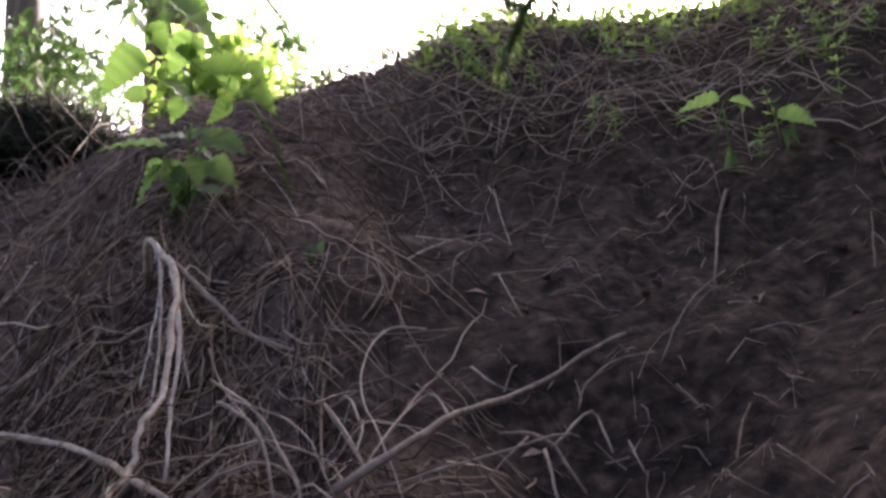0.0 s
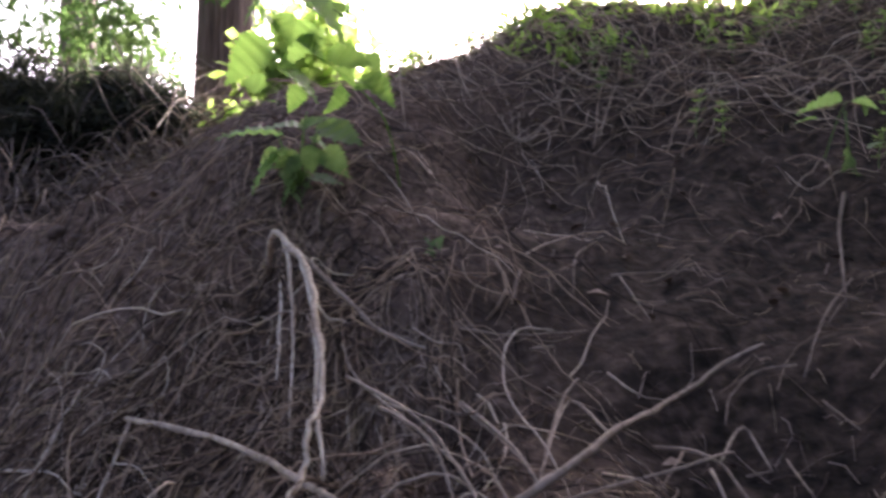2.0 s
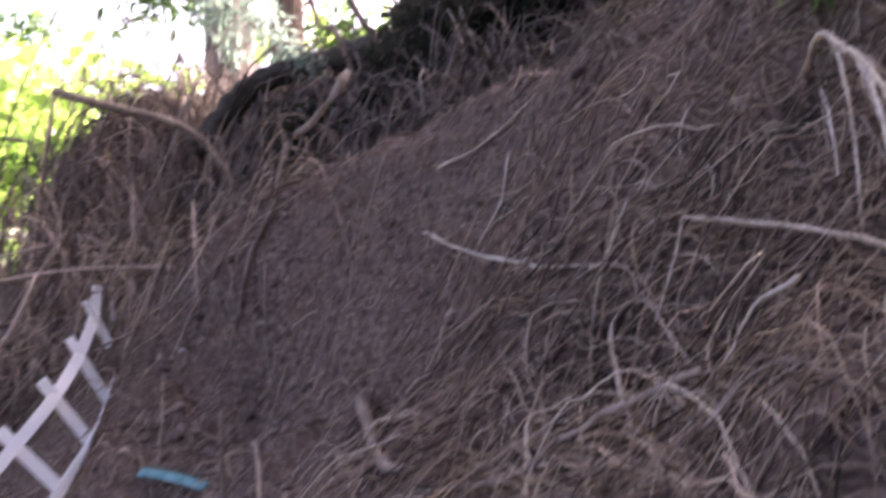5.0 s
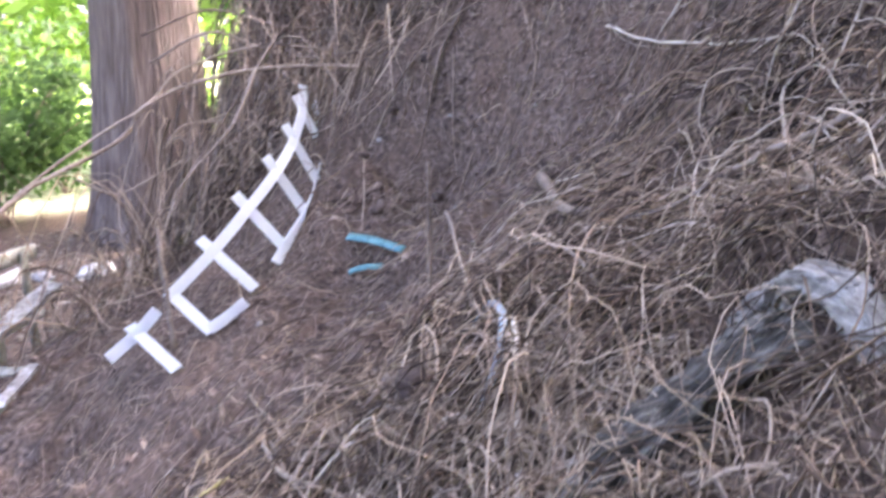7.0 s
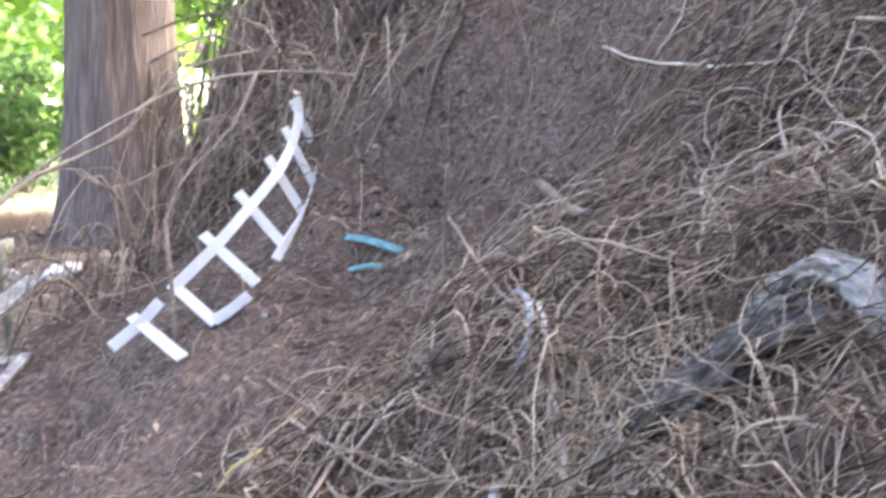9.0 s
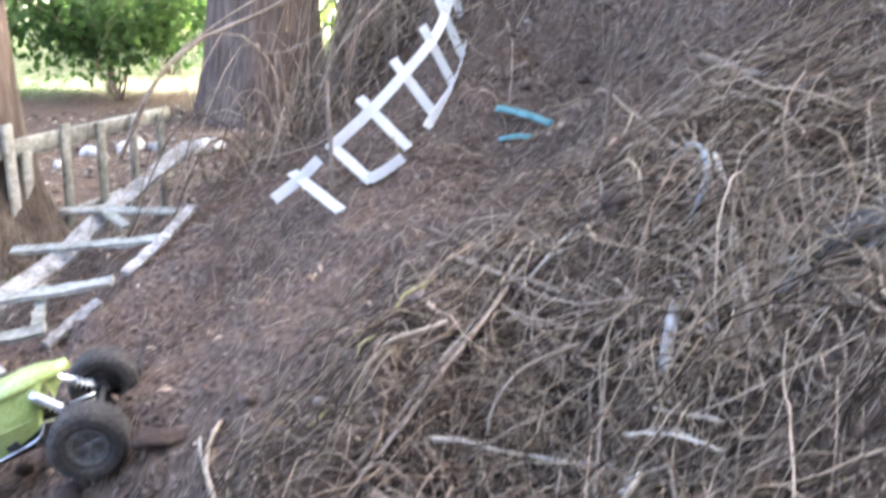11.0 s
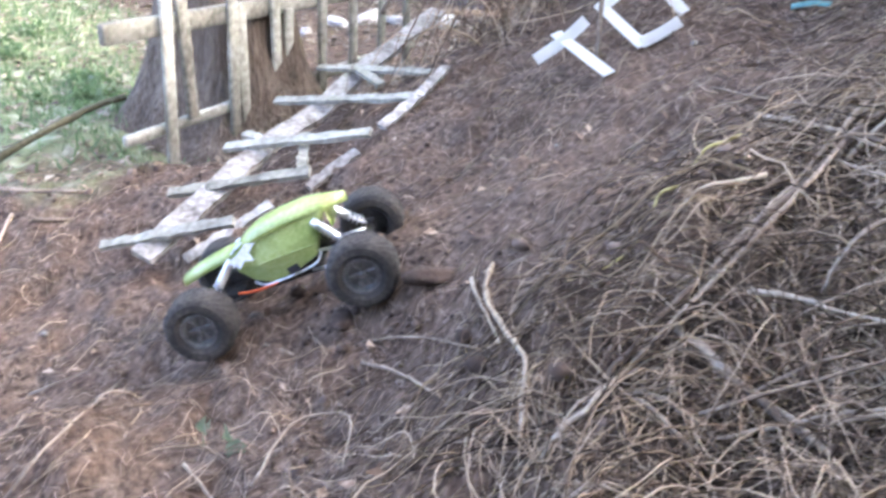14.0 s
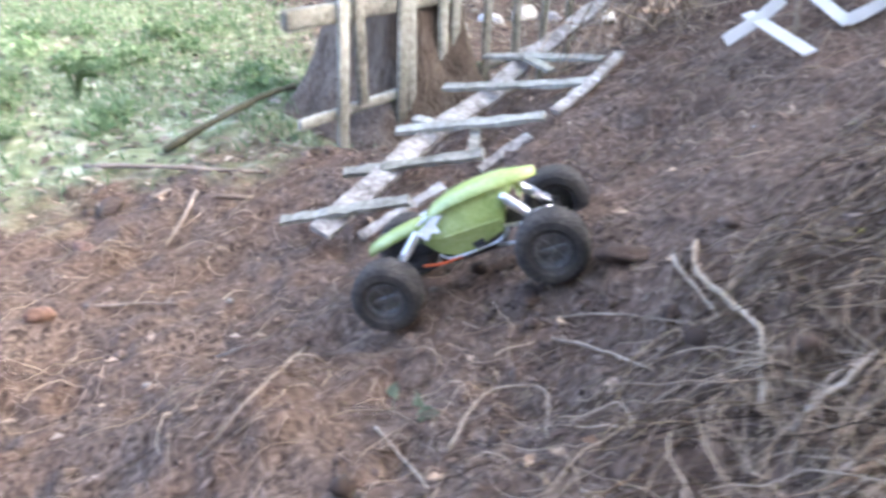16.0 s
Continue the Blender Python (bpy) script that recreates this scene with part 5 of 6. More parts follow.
plant("tall green weed with toothed leaves, backlit on the crest",
      [[(-0.45, 1.66, 1.72), (-0.46, 1.65, 1.88), (-0.45, 1.63, 1.97), (-0.44, 1.61, 2.01)], [(-0.46, 1.65, 1.88), (-0.49, 1.60, 1.96)], [(-0.46, 1.65, 1.88), (-0.415, 1.61, 1.99)], [(-0.46, 1.65, 1.85), (-0.43, 1.63, 1.90)]],
      [(-0.479, 1.606, 1.962, 171, 0.122), (-0.471, 1.614, 1.940, -147, 0.111), (-0.476, 1.631, 1.864, -30, 0.060), (-0.414, 1.616, 1.992, -41, 0.105), (-0.449, 1.630, 1.986, 166, 0.080), (-0.440, 1.634, 1.895, -28, 0.075), (-0.453, 1.624, 1.925, -173, 0.060), (-0.416, 1.650, 1.949, -46, 0.077), (-0.455, 1.630, 1.981, 37, 0.063), (-0.489, 1.638, 1.909, -53, 0.056), (-0.46, 1.64, 1.90, -120, 0.07), (-0.44, 1.62, 1.95, -75, 0.06)], 41, material=LEAF_DARK)
plant("arching bramble shoot with large sunlit yellow-green leaves",
      [[(-0.27, 1.72, 1.85), (-0.29, 1.58, 1.98), (-0.35, 1.51, 2.04), (-0.41, 1.48, 2.08), (-0.46, 1.45, 2.12), (-0.47, 1.42, 2.19)], [(-0.41, 1.48, 2.08), (-0.39, 1.45, 2.13), (-0.43, 1.43, 2.17)], [(-0.35, 1.51, 2.04), (-0.34, 1.53, 2.09)]],
      [(-0.471, 1.467, 2.113, 129, 0.075), (-0.483, 1.469, 2.100, -132, 0.1), (-0.434, 1.433, 2.167, -30, 0.125), (-0.476, 1.519, 2.063, -29, 0.098), (-0.386, 1.513, 2.093, -28, 0.089), (-0.329, 1.541, 2.055, -43, 0.084), (-0.442, 1.520, 2.118, -26, 0.066), (-0.413, 1.537, 2.151, -132, 0.088), (-0.370, 1.587, 2.051, -109, 0.063), (-0.322, 1.558, 2.102, -53, 0.053), (-0.469, 1.426, 2.155, -149, 0.060), (-0.437, 1.570, 2.048, -123, 0.059), (-0.40, 1.50, 2.16, 100, 0.08), (-0.50, 1.55, 2.04, 160, 0.06)], 42, 0.0018)
plant("low trailing plant with pale green lobed leaves hanging over dark earth",
      [[(0.57, 1.80, 1.90), (0.56, 1.68, 1.99), (0.55, 1.61, 2.015)], [(0.55, 1.62, 2.0), (0.575, 1.66, 1.92), (0.61, 1.68, 1.86)], [(0.72, 1.80, 1.95), (0.70, 1.66, 1.985)]],
      [(0.540, 1.607, 2.013, -178, 0.085), (0.553, 1.598, 2.010, -10, 0.05), (0.575, 1.670, 1.895, -35, 0.045), (0.602, 1.649, 1.933, 38, 0.035), (0.575, 1.663, 1.926, -120, 0.041), (0.66, 1.639, 1.995, -10, 0.075), (0.69, 1.639, 1.975, -105, 0.04)], 43, 0.0018, (-0.3, 1.1), material=LEAF_DARK)
plant("small green seedling with soft leaves in needle litter", [[(-0.21, 1.56, 1.68), (-0.21, 1.54, 1.73)]],
      [(-0.213, 1.53, 1.735, 123, 0.045), (-0.208, 1.53, 1.735, 50, 0.04), (-0.215, 1.53, 1.725, 171, 0.042), (-0.205, 1.52, 1.715, -45, 0.035), (-0.18, 1.52, 1.715, 5, 0.05)], 44, 0.002, material=LEAF_DARK)
plant("pale grey-green seedling leaves on thin stems in the litter", [[(-1.57, -0.335, 0.05), (-1.565, -0.33, 0.12)], [(-1.65, -0.375, 0.03), (-1.648, -0.372, 0.085)]],
      [(-1.563, -0.33, 0.125, -60, 0.055), (-1.575, -0.335, 0.115, 150, 0.035), (-1.648, -0.372, 0.09, 80, 0.04)], 45, 0.0015, material=LEAF_PALE)
rng_c = random.Random(51)
CREST = []
for k in range(150):
    x = rng_c.uniform(-0.35, 1.7)
    y = rng_c.uniform(2.2, 2.95)
    CREST.append((x, y, gz(x, y) + 0.035, rng_c.uniform(0.02, 0.075)))
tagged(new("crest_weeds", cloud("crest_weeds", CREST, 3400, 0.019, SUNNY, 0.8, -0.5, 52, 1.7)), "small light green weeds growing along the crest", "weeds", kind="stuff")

def whorled_weed(x, y, seed, h):
    """A thin weed with whorls of narrow leaves."""
    rng = random.Random(seed)
    t = base("whorled_weed", pose(x, y, gz(x, y)), "thin pale green weed with star-like whorls of narrow leaves", "weed", "whorled weeds on the bank")
    lean = (rng.uniform(-0.25, 0.25), rng.uniform(-0.45, 0.05))
    line = [(lean[0] * h * q * q, lean[1] * h * q * q, h * q - 0.01) for q in (0, 0.35, 0.7, 1.0)]
    part("stem", rod_bm(line, 0.0012, 0.0007, 5), LEAF_DARK, t)
    for q, size in ((0.4, 0.02), (0.62, 0.026), (0.82, 0.024), (1.0, 0.018)):
        at = Vector((lean[0] * h * q * q, lean[1] * h * q * q, h * q - 0.01))
        v, f = [], []
        for k in range(6):
            a = k * math.pi / 3 + q * 5 + seed
            d = Vector((math.cos(a), math.sin(a), rng.uniform(0.1, 0.5))).normalized() * size * rng.uniform(0.8, 1.2)
            w = Vector((-math.sin(a), math.cos(a), 0.1)) * size * 0.16
            v += [at, at + d * 0.55 + w, at + d, at + d * 0.55 - w]
            f.append((4 * k, 4 * k + 1, 4 * k + 2, 4 * k + 3))
        new("whorl", quick_mesh("whorl", v, f, WEED, False)).parent = t
    return t


WEED = shader("pale_weed", ((0.08, 0.13, 0.04), (0.13, 0.19, 0.07), (0.2, 0.26, 0.11)), 6, 50, 0.5, 0.0, through_light=(0.25, 0.36, 0.1), tint=0.4)
WEEDS_AT = [(0.65, 2.24), (0.5, 2.38), (0.84, 2.04), (0.92, 1.98), (0.92, 1.85), (0.28, 2.17), (0.86, 2.19), (0.36, 1.91), (0.7, 1.73), (0.81, 1.69), (0.64, 1.69), (0.73, 2.25), (0.19, 2.22), (0.11, 2.25), (0.54, 2.18), (1.0, 1.89), (0.85, 1.91)]
for k, (x, y) in enumerate(WEEDS_AT):
    whorled_weed(x, y, 300 + k, 0.075 + 0.012 * (k % 5))
    if y > 1.9:
        whorled_weed(x + 0.05 * math.sin(k * 2.1), y + 0.06 * math.cos(k * 1.3), 340 + k, 0.06 + 0.01 * (k % 4))

# ---- drooping bough tip ----
NEEDLE_GREEN = shader("green_needles", ((0.035, 0.06, 0.02), (0.06, 0.095, 0.035), (0.1, 0.14, 0.06)), 6, 50, 0.5, 0.0, through_light=(0.12, 0.17, 0.05), island=0.6)
bough = tagged(new("hanging_bough"), "thin drooping conifer twig with short dull green needles", "branch")
part("twig", rod_bm([(2.25, 0.3, 3.5), (1.2, 0.42, 3.1), (0.4, 0.46, 2.35), (0.12, 0.45, 1.90), (0.05, 0.446, 1.73), (0.037, 0.445, 1.70), (0.030, 0.444, 1.688), (0.024, 0.442, 1.676), (0.019, 0.441, 1.662)], 0.005, 0.0006, 6, 60), NEEDLE_GREEN, bough)
for tip_line in ([(0.030, 0.444, 1.690), (0.024, 0.442, 1.6875), (0.022, 0.440, 1.691)], [(0.042, 0.446, 1.708), (0.042, 0.448, 1.697), (0.043, 0.449, 1.688)], [(0.05, 0.446, 1.73), (0.050, 0.447, 1.705), (0.048, 0.447, 1.690)]):
    part("twig", rod_bm(tip_line, 0.0008, 0.0005, 5), STICK, bough)
rng_n = np.random.default_rng(77)
nv = []
for a, b, count in (((0.12, 0.45, 1.90), (0.037, 0.445, 1.70), 1300), ((0.037, 0.445, 1.70), (0.019, 0.441, 1.662), 180), ((0.030, 0.444, 1.690), (0.022, 0.440, 1.691), 50), ((0.042, 0.446, 1.708), (0.043, 0.449, 1.688), 90), ((0.05, 0.446, 1.73), (0.048, 0.447, 1.690), 120)):
    a, b = np.array(a), np.array(b)
    q = a + (b - a) * rng_n.random((count, 1))
    d = rng_n.normal(size=(count, 3))
    d = d / np.linalg.norm(d, axis=1, keepdims=True) + 0.9 * (b - a) / np.linalg.norm(b - a)
    d *= 0.0055 * rng_n.uniform(0.7, 1.3, (count, 1))
    w = np.cross(d, rng_n.normal(size=(count, 3)))
    w *= 0.0004 / np.linalg.norm(w, axis=1, keepdims=True)
    nv.append(np.stack([q - w, q + d * 0.5 - w * 1.4, q + d, q + w], 1))
nv = np.concatenate(nv)
new("needles", quick_mesh("needles", nv.reshape(-1, 3), np.arange(len(nv) * 4).reshape(-1, 4), NEEDLE_GREEN, False)).parent = bough

stuff("crest_stems", strewn(700, (-0.4, 1.9), (1.7, 2.9), 7, 0.24, 0.0014, 1.6, 0.05, 1.8, RNG, down=False), TWIG, "dry pale stems standing along the crest", "stems")
stuff("crest_thatch", strewn(600, (-0.3, 1.95), (1.3, 2.65), 8, 0.3, 0.0013, 1.6, 0.03, 1.4, RNG, down=False, sides=4), TWIG, "mat of dry pale stems lying over the edge of the bank", "stems")
stuff("face_roots", strewn(90, (-0.15, 1.65), (1.1, 2.15), 10, 0.2, 0.0012, 0.5, 0.035, 2.0, RNG, sides=4), ROOTLET, "thin pale roots hanging from the edge of the bank", "roots")
stuff("trail_chips", strewn(700, (-0.3, 0.9), (1.2, 2.0), 4, 0.035, 0.0006, 1.6, 0.004, 0.7, RNG, down=False, sides=4), STEM, "small pale chips and broken twigs on dark soil", "litter")

# ---- lawn ----
gr = np.random.default_rng(61)
GN = 34000
gx_, gy_ = gr.uniform(-10.5, -3.45, GN), gr.uniform(-4.5, 3.0, GN)
ok = lumps(gx_, gy_, 1.6, 8) + 0.25 * gr.normal(size=GN) > -0.35 - 0.25 * (gx_ + 4.2)  * (gx_ < -4.2) - 0.9 * (gx_ < -5)
ok |= gr.random(GN) < 0.15
ok &= (gy_ < 0.15 - 0.25 * (gx_ > -4.4) + 0.2 * gr.normal(size=GN)) | (gx_ < -9)
ok &= (gx_ < -3.6 + 0.15 * gr.normal(size=GN))
gx_, gy_ = gx_[ok], gy_[ok]
n_ = len(gx_)
ga, gh = gr.uniform(0, 6.28, n_), gr.uniform(0.03, 0.085, n_)
p0 = np.stack([gx_, gy_, surface_z(gx_, gy_) - 0.004], -1)
sd = np.stack([np.cos(ga), np.sin(ga), np.zeros(n_)], -1) * 0.006
tip = p0 + np.stack([gr.normal(0, 0.03, n_), gr.normal(0, 0.03, n_), gh], -1)
tagged(new("grass", quick_mesh("grass", np.stack([p0 - sd, p0 + sd, tip + sd * 0.2, tip - sd * 0.2], 1).reshape(-1, 3), np.arange(n_ * 4).reshape(-1, 4), GRASS, False)), "short bright green lawn grass with bare patches", "grass", kind="stuff")


def spiky_plant(x, y, seed, n, length):
    rng = random.Random(seed)
    t = base("strap_leaf_plant", pose(x, y, gz(x, y)), "clump of long pale green strap-shaped leaves on the lawn", "plant")
    for k in range(n):
        a, s = rng.uniform(0, 6.28), length * rng.uniform(0.6, 1.1)
        o = rng.uniform(0.3, 0.8)
        part("blade", strip_bm([(0, 0, 0), (s * 0.3 * o * math.cos(a), s * 0.3 * o * math.sin(a), s * 0.6), (s * 0.8 * o * math.cos(a), s * 0.8 * o * math.sin(a), s * rng.uniform(0.5, 0.8))], 0.016, 0.002, (math.cos(a + 1.57), math.sin(a + 1.57), 0.2), 8), GRASS, t)


spiky_plant(-4.9, -1.1, 71, 16, 0.3)
WEEDS = [(rng_c.uniform(-6.5, -4.2), rng_c.uniform(-1.6, 0.0), -0.17, rng_c.uniform(0.08, 0.18)) for k in range(26)]
tagged(new("lawn_weeds", cloud("lawn_weeds", WEEDS, 2200, 0.05, GRASS, 0.4, 0.0, 73)), "low broad-leaved weeds in the lawn", "weeds", kind="stuff")

FAR = []
for k in range(34):
    a = radians(rng_c.uniform(118, 190))
    d = rng_c.uniform(13, 22)
    FAR.append((d * math.cos(a), d * math.sin(a), rng_c.uniform(0.5, 4.5), rng_c.uniform(1.2, 2.4)))
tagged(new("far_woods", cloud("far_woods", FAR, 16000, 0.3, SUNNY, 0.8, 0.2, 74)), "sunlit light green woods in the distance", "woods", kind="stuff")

# ---- weathered wood, stones and small things on the bank ----
def gnarled(points, radii, flat, material, label, seed, ridge=0.3):
    """A weathered, furrowed piece of wood along a line, flattened and ragged at its ends."""
    n, k = 70, 44
    m = along(points[0], points[-1])
    back = m.inverted()
    mid = smooth_path([back @ Vector(p) for p in points], n)
    bm = bmesh.new()
    rows = []
    for i, p in enumerate(mid):
        s = i / (n - 1)
        d = (mid[min(i + 1, n - 1)] - mid[max(i - 1, 0)]).normalized()
        u = d.cross(Vector((0, 0, 1))).normalized()
        w = u.cross(d)
        q = s * (len(radii) - 1)
        j0 = min(int(q), len(radii) - 2)
        r = radii[j0] + (radii[j0 + 1] - radii[j0]) * (q - j0)
        row = []
        for j in range(k):
            a = 2 * math.pi * j / k + 0.7 * s
            c = Vector((math.cos(a) * 1.6, math.sin(a) * 1.6, s * 2.2 + seed))
            f = 1 + 0.35 * noise.noise(c) + ridge * abs(noise.noise(Vector((math.cos(a) * 4.5, math.sin(a) * 4.5, s * 1.8 + seed * 2)))) + 0.5 * ridge * noise.noise(Vector((math.cos(a) * 11, math.sin(a) * 11, s * 3.5 + seed)))
            f += 0.28 * noise.noise(Vector((math.cos(a) * 4, math.sin(a) * 4, s * 13 + seed))) + 0.1 * noise.noise(Vector((math.cos(a) * 14, math.sin(a) * 14, s * 30))) + 0.3 * abs(noise.noise(Vector((math.cos(a) * 2, math.sin(a) * 2, s * 6 + seed))))
            ragged = d * (r * 1.1 * noise.noise(Vector((math.cos(a) * 3, math.sin(a) * 3, seed * 5 + round(s)))) * (abs(2 * s - 1) ** 6))
            row.append(bm.verts.new(p + (u * math.cos(a) + w * math.sin(a) * flat) * r * f + ragged))
        rows.append(row)
    for a, b in zip(rows, rows[1:]):
        for j in range(k):
            bm.faces.new((a[j], a[(j + 1) % k], b[(j + 1) % k], b[j]))
    bm.faces.new(rows[0])
    bm.faces.new(rows[-1])
    ob = part("weathered_wood", bm, material)
    ob.matrix_basis = m
    return tagged(ob, label, "wood", "weathered wood on the bank")


GREY_WOOD = shader("grey_rotten_wood", ((0.016, 0.013, 0.010), (0.075, 0.065, 0.053), (0.24, 0.215, 0.18)), 60, 220, 0.9, 1.0, (0.12, 1, 1), depth=0.008)
PALE_WOOD = shader("bleached_wood", ((0.10, 0.086, 0.07), (0.28, 0.252, 0.218), (0.50, 0.465, 0.415)), 60, 220, 0.85, 1.0, (0.12, 1, 1), depth=0.008)
gnarled([(-0.655, 0.51, 0.89), (-0.625, 0.545, 0.93), (-0.588, 0.583, 0.975), (-0.553, 0.622, 1.02), (-0.515, 0.652, 1.055), (-0.475, 0.662, 1.075)], (0.018, 0.036, 0.04, 0.037, 0.034, 0.028), 0.75, GREY_WOOD, "dark grey furrowed piece of rotten wood half buried in dead stems", 81, 0.8)
gnarled([(-0.572, 0.69, 1.068), (-0.536, 0.708, 1.105), (-0.500, 0.702, 1.128), (-0.462, 0.688, 1.130), (-0.424, 0.650, 1.112), (-0.39, 0.605, 1.07)], (0.016, 0.025, 0.027, 0.028, 0.024, 0.012), 0.6, PALE_WOOD, "bleached grey slab of split wood lying on the bank", 82, 0.6)
gnarled([(-0.685, 0.487, 0.872), (-0.672, 0.515, 0.900), (-0.640, 0.516, 0.915), (-0.612, 0.500, 0.905)], (0.010, 0.017, 0.017, 0.010), 0.55, PALE_WOOD, "short whitish chip of bleached wood in dead stems", 83, 0.35)
gnarled([(-0.60, 0.70, 1.00), (-0.57, 0.655, 1.035), (-0.53, 0.655, 1.075), (-0.50, 0.67, 1.10)], (0.012, 0.022, 0.024, 0.015), 0.7, GREY_WOOD, "dark splintered wood under a bleached slab", 84, 0.45)


def stump():
    """An upturned, rotten stump: a furrowed body with broken roots standing out of it."""
    rng = random.Random(19)
    t = base("stump", pose(-2.15, 3.48, float(ground_z(-2.15, 3.48))), "dark rotten upturned stump with broken roots on the ridge", "stump")
    z0 = float(ground_z(-2.15, 3.48))
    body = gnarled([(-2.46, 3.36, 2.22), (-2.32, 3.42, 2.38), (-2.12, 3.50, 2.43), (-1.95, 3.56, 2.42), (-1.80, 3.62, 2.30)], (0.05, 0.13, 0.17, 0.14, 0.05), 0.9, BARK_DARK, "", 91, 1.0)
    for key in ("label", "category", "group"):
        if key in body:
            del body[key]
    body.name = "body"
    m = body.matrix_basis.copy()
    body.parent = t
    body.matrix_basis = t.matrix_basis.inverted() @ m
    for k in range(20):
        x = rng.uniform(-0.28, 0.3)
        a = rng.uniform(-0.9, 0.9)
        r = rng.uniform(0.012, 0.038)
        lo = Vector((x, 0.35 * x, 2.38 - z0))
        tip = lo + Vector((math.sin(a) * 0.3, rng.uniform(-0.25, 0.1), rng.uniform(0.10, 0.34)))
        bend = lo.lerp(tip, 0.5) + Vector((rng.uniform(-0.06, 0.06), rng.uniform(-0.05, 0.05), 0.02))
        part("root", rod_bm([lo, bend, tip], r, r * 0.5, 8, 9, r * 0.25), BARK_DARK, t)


stump()


def lump(name, x, y, size, material, label, category, group, seed, lift=0.3):
    """A rough stone or clod, part sunk in the ground."""
    bm = bmesh.new()
    bmesh.ops.create_icosphere(bm, subdivisions=3, radius=1)
    for v in bm.verts:
        c = v.co * 1.3 + Vector((seed * 3.1, seed * 1.7, 0))
        v.co *= 1 + 0.35 * noise.noise(c) + 0.16 * noise.noise(c * 3) + 0.12 * noise.noise(c * 7)
    bm.transform(Matrix.Translation((x, y, gz(x, y) + size[2] * lift)) @ pose(0, 0, 0, 0, 0, seed * 77) @ Matrix.Diagonal((*size, 1)))
    return tagged(part(name, bm, material), label, category, group)


PEBBLE = shader("dusty_pebble", ((0.14, 0.12, 0.1), (0.26, 0.235, 0.205), (0.42, 0.39, 0.35)), 40, 120, 0.85, 0.5, tint=0.3, depth=0.003)
for k, (x, y, s) in enumerate(((-2.06, -0.15, 0.014), (-2.29, 1.80, 0.016), (-2.20, 0.27, 0.011), (-2.18, -0.83, 0.012), (-2.0, -0.49, 0.008), (-2.02, 1.07, 0.014), (-1.72, 1.2, 0.010), (-1.5, 1.35, 0.009), (-1.95, 0.6, 0.009), (-2.5, -0.6, 0.012), (-1.9, 1.75, 0.014), (-2.05, 1.9, 0.011), (-1.62, 1.78, 0.009), (-2.3, 0.1, 0.008))):
    lump("pebble", x, y, (s * 0.9, s * 0.7, s * 0.55), PEBBLE, "small pale stone in brown soil", "stone", "pebbles on the bank", k + 1)
for k, (x, y, s) in enumerate(((-6.11, 1.43, 0.045), (-6.32, 1.75, 0.06), (-6.39, 2.05, 0.09), (-6.31, 2.24, 0.06), (-6.14, 2.56, 0.095))):
    lump("rock", x, y, (s * 1.7, s * 0.9, s * 0.75), ROCK, "pale whitish rock at the foot of a conifer", "rock", "rocks beside the lawn", k + 30)
SOIL = shader("damp_soil", ((0.03, 0.02, 0.016), (0.058, 0.04, 0.032), (0.1, 0.07, 0.056)), 10, 60, 0.95, 0.8, depth=0.008)
for k, (x, y, s) in enumerate(((-1.70, 0.12, (0.06, 0.03, 0.016)), (-1.80, -0.03, (0.05, 0.025, 0.012)), (-2.15, -0.02, (0.03, 0.025, 0.02)), (-1.05, 0.66, (0.05, 0.03, 0.02)))):
    lump("clod", x, y, s, SOIL, "clod of dark crumbly earth", "earth", "clods of earth", k + 50)
BRICK = shader("red_brown_wood", ((0.07, 0.042, 0.03), (0.15, 0.085, 0.06), (0.26, 0.165, 0.12)), 12, 60, 0.9, 0.6, depth=0.005)
lump("wood_chunk", -3.05, -1.0, (0.07, 0.035, 0.03), BRICK, "broken reddish chunk of rotten wood", "wood", "rotten wood", 61)
lump("wood_chunk", -2.63, -1.10, (0.042, 0.024, 0.022), BRICK, "broken reddish chunk of rotten wood", "wood", "rotten wood", 62)
lump("wood_chunk", -3.40, -0.93, (0.09, 0.04, 0.02), SOIL, "dark rotten piece of wood on bare ground", "wood", "rotten wood", 63)


def strip_thing(a, b, w, th, material, name, label, category, lift=0.012):
    a, b = Vector((*a, gz(*a) + lift)), Vector((*b, gz(*b) + lift))
    return tagged(part(name, strip_bm([a, a.lerp(b, 0.5) + Vector((0, 0, 0.006)), b], w, th, (0.2, -0.5, 0.8)), material), label, category)


GREY_BLUE = shader("pale_blue_cord", ((0.16, 0.19, 0.21), (0.25, 0.29, 0.32), (0.36, 0.40, 0.43)), 30, 90, 0.6, 0.1, depth=0.002)
tagged(part("strap", strip_bm([(-1.03, 0.782, 0.945), (-1.018, 0.806, 0.978), (-0.965, 0.768, 0.982), (-0.91, 0.69, 0.955), (-0.892, 0.645, 0.92), (-0.885, 0.62, 0.895)], 0.012, 0.003, (0.6, -0.6, 0.5)), GREY_BLUE), "faded blue-grey strap looped in the dead stems", "strap")
strip_thing((-2.09, 1.462), (-1.876, 1.487), 0.028, 0.005, TEAL, "plastic_strip", "broken strip of teal green plastic lying on soil", "plastic strip", 0.02)
strip_thing((-1.975, 1.36), (-1.89, 1.412), 0.020, 0.005, TEAL, "plastic_strip", "short broken piece of teal green plastic", "plastic strip")
tagged(part("stake", rod_bm([(-1.345, 1.022, gz(-1.345, 1.022) - 0.03), (-1.35, 1.022, 1.0), (-1.351, 1.023, 1.16)], 0.006, 0.004, 6, wobble=0.001), STICK), "thin upright dead stem stuck in the bank", "stick")
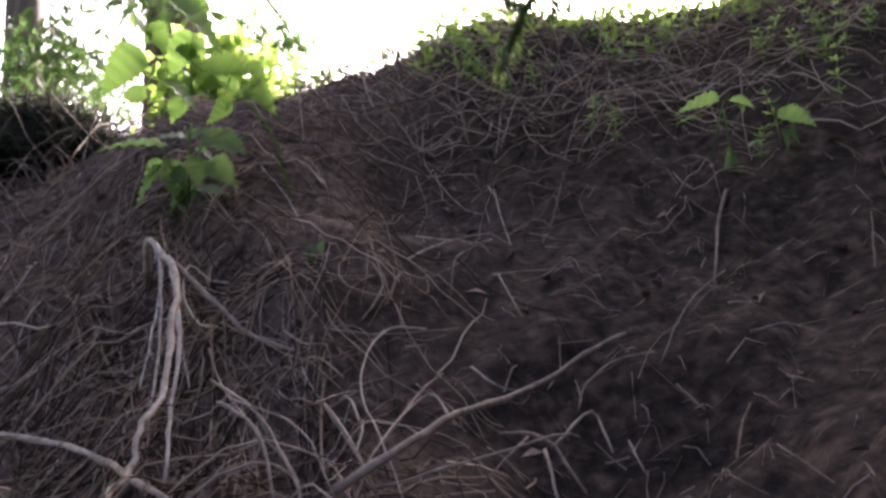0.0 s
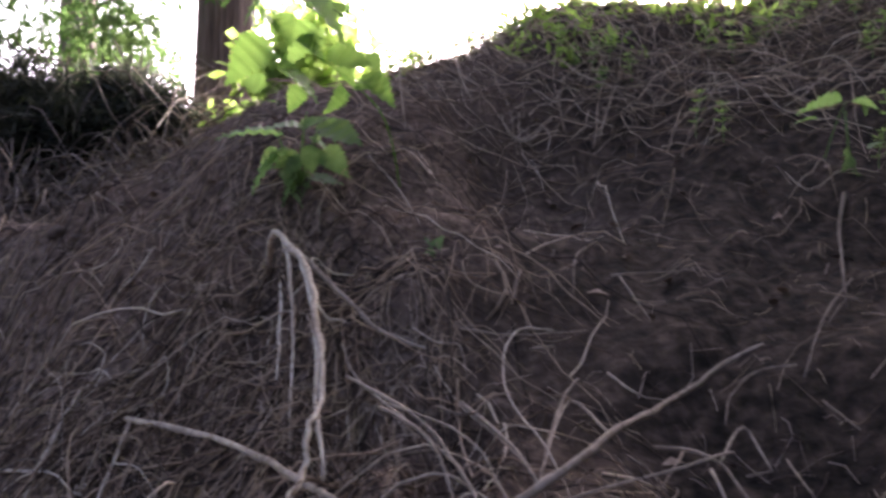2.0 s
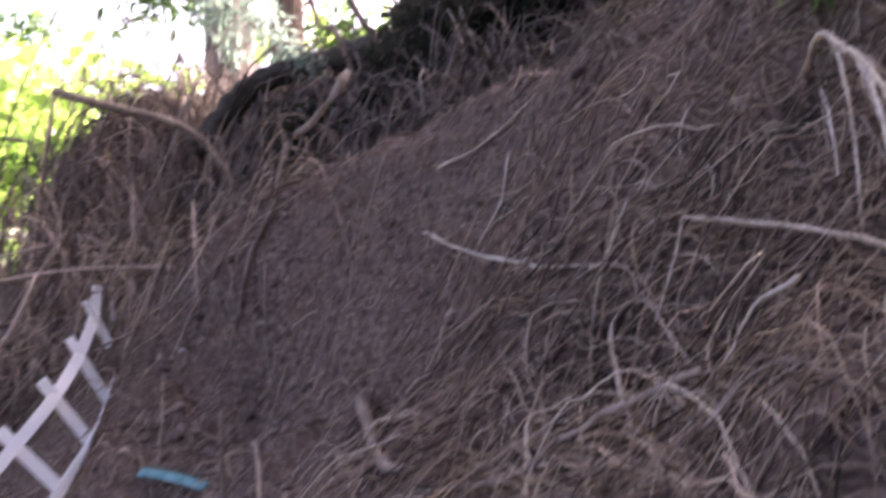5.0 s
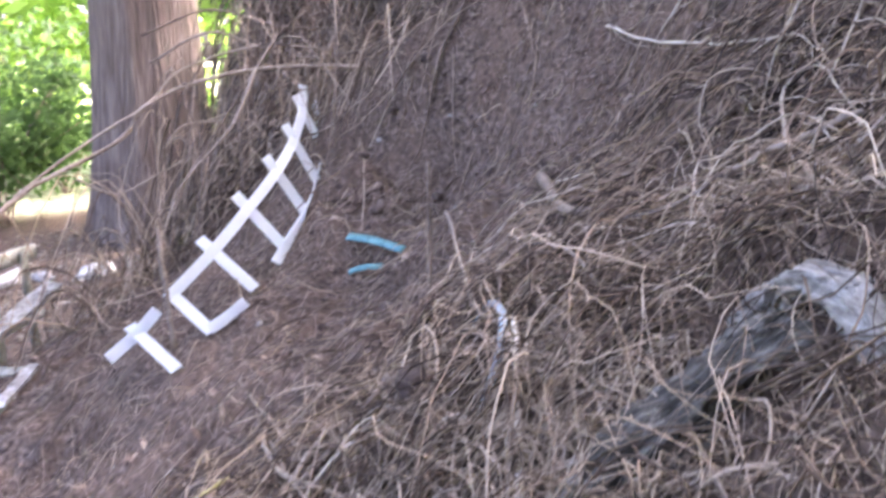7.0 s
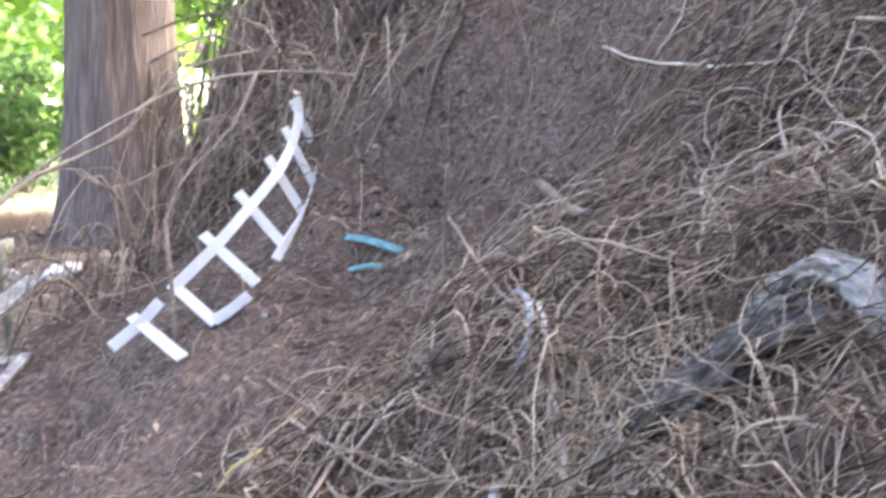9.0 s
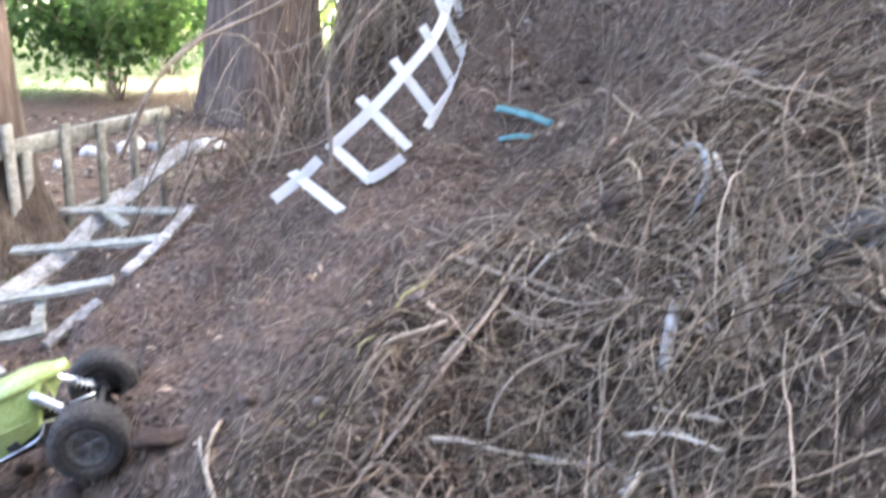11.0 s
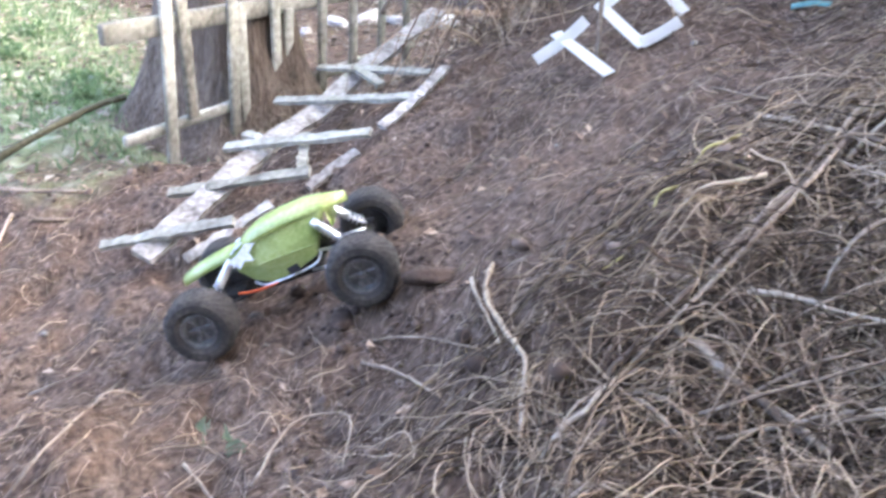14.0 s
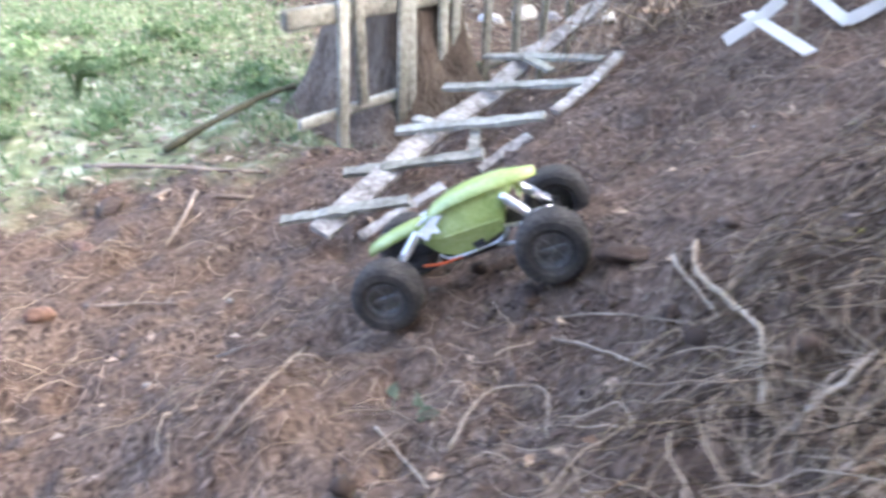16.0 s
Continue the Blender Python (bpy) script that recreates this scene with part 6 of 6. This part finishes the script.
tagged(part("stake", rod_bm([(-2.259, 0.951, 0.50), (-2.30, 0.96, 0.72), (-2.347, 0.975, 0.90)], 0.010, 0.007, 7, wobble=0.002), STICK), "grey upright stick in front of the lattice", "stick")
tagged(part("wood_splinter", strip_bm([(-0.80, 0.46, gz(-0.80, 0.46) + 0.015), (-0.775, 0.41, gz(-0.775, 0.41) + 0.045), (-0.745, 0.36, gz(-0.745, 0.36) + 0.02)], 0.016, 0.008, (0.3, -0.4, 0.8)), PEELED), "pale splinter of bare wood among dead stems", "wood")
tagged(part("wood_splinter", strip_bm([(-0.715, 0.27, gz(-0.715, 0.27) + 0.02), (-0.69, 0.21, gz(-0.69, 0.21) + 0.04)], 0.010, 0.006, (0.3, -0.4, 0.8)), OLD_WOOD), "grey splinter of bare wood among dead stems", "wood")
for k, (x, y, a) in enumerate(((-3.18, -0.51, 80), (-3.35, -0.75, 140))):
    tagged(part("wood_scrap", box_bm(0.13 - 0.02 * k, 0.02, 0.010, pose(x, y, gz(x, y) + 0.012, 4, 5, a), 0.003), STICK), "small weathered scrap of wood on bare earth", "wood", "wood scraps by the fence")

CRUMB = shader("soil_crumb", ((0.045, 0.03, 0.023), (0.10, 0.07, 0.055), (0.20, 0.148, 0.118)), 10, 60, 0.95, 0.3, island=0.7, depth=0.004)
# crumbs of churned soil
cr = np.random.default_rng(97)
CN = 7000
cx_, cy_ = cr.uniform(-3.5, -0.9, CN), cr.uniform(-1.1, 2.2, CN)
okc = lumps(cx_, cy_, 2.3, 21) + 0.4 * cr.normal(size=CN) > 0.35 - 0.6 * np.exp(-(((cx_ + 1.75) / 0.55) ** 2 + ((cy_ - 1.6) / 0.45) ** 2))
cx_, cy_ = cx_[okc], cy_[okc]
CN = len(cx_)
ICO = np.array([(0, 0, 1), (0.89, 0, 0.45), (0.28, 0.85, 0.45), (-0.72, 0.53, 0.45), (-0.72, -0.53, 0.45), (0.28, -0.85, 0.45), (0.72, 0.53, -0.45), (-0.28, 0.85, -0.45), (-0.89, 0, -0.45), (-0.28, -0.85, -0.45), (0.72, -0.53, -0.45), (0, 0, -1)])
TRI = np.array([(0, 1, 2), (0, 2, 3), (0, 3, 4), (0, 4, 5), (0, 5, 1), (1, 6, 2), (2, 7, 3), (3, 8, 4), (4, 9, 5), (5, 10, 1), (2, 6, 7), (3, 7, 8), (4, 8, 9), (5, 9, 10), (1, 10, 6)])
sz = cr.uniform(0.003, 0.009, CN) * (1 + 1.6 * (cr.random(CN) < 0.08))
cv = ICO[None] * sz[:, None, None] * cr.uniform(0.6, 1.3, (CN, 12, 1)) * np.array([1.2, 1, 0.8])
cv += np.stack([cx_, cy_, surface_z(cx_, cy_) + sz * 0.3], -1)[:, None]
tagged(new("soil_crumbs", quick_mesh("soil_crumbs", cv.reshape(-1, 3), (TRI[None] + 12 * np.arange(CN)[:, None, None]).reshape(-1, 3), CRUMB, False)), "crumbs and small clods of churned brown soil", "earth", kind="stuff")

# dead leaves
lf = np.random.default_rng(91)
LN = 900
lx, ly = lf.uniform(-3.7, 1.2, LN), lf.uniform(-1.2, 2.5, LN)
la, ls, lt = lf.uniform(0, 6.28, LN), lf.uniform(0.008, 0.022, LN), lf.uniform(-0.5, 0.5, LN)
c0 = np.stack([lx, ly, surface_z(lx, ly) + 0.008], -1)
ux = np.stack([np.cos(la), np.sin(la), lt], -1) * ls[:, None]
uy = np.stack([-np.sin(la), np.cos(la), lf.uniform(-0.6, 0.6, LN)], -1) * ls[:, None] * 0.45
up_ = np.array([0, 0, 1.0]) * ls[:, None] * 0.3
tagged(new("dead_leaves", quick_mesh("dead_leaves", np.stack([c0 - ux, c0 - uy + up_, c0 + ux, c0 + uy + up_], 1).reshape(-1, 3), np.arange(LN * 4).reshape(-1, 4), DEAD_LEAF, False)), "small curled brown dead leaves and bark flakes", "leaves", kind="stuff")

# fallen leaves on the lawn and on the bare ground behind the fence
LN = 3600
lx, ly = lf.uniform(-8.0, -3.4, LN), lf.uniform(-1.8, 3.2, LN)
la, ls = lf.uniform(0, 6.28, LN), lf.uniform(0.012, 0.04, LN)
c0 = np.stack([lx, ly, surface_z(lx, ly) + 0.012], -1)
ux = np.stack([np.cos(la), np.sin(la), lf.uniform(-0.4, 0.4, LN)], -1) * ls[:, None]
uy = np.stack([-np.sin(la), np.cos(la), lf.uniform(-0.5, 0.5, LN)], -1) * ls[:, None] * 0.5
up_ = np.array([0, 0, 1.0]) * ls[:, None] * 0.3
tagged(new("fallen_leaves", quick_mesh("fallen_leaves", np.stack([c0 - ux, c0 - uy + up_, c0 + ux, c0 + uy + up_], 1).reshape(-1, 3), np.arange(LN * 4).reshape(-1, 4), PALE_LEAF, False)), "pale brown fallen leaves on the lawn and bare ground", "leaves", kind="stuff")
stuff("far_twigs", strewn(1500, (-7.0, -1.4), (-3.6, 3.0), 5, 0.18, 0.003, 7.0, 0.02, 1.2, RNG, lambda x, y: np.clip(0.25 + 0.8 * (y > 0.2), 0, 1)), STICK, "grey twigs littering the ground behind the fence", "twigs")
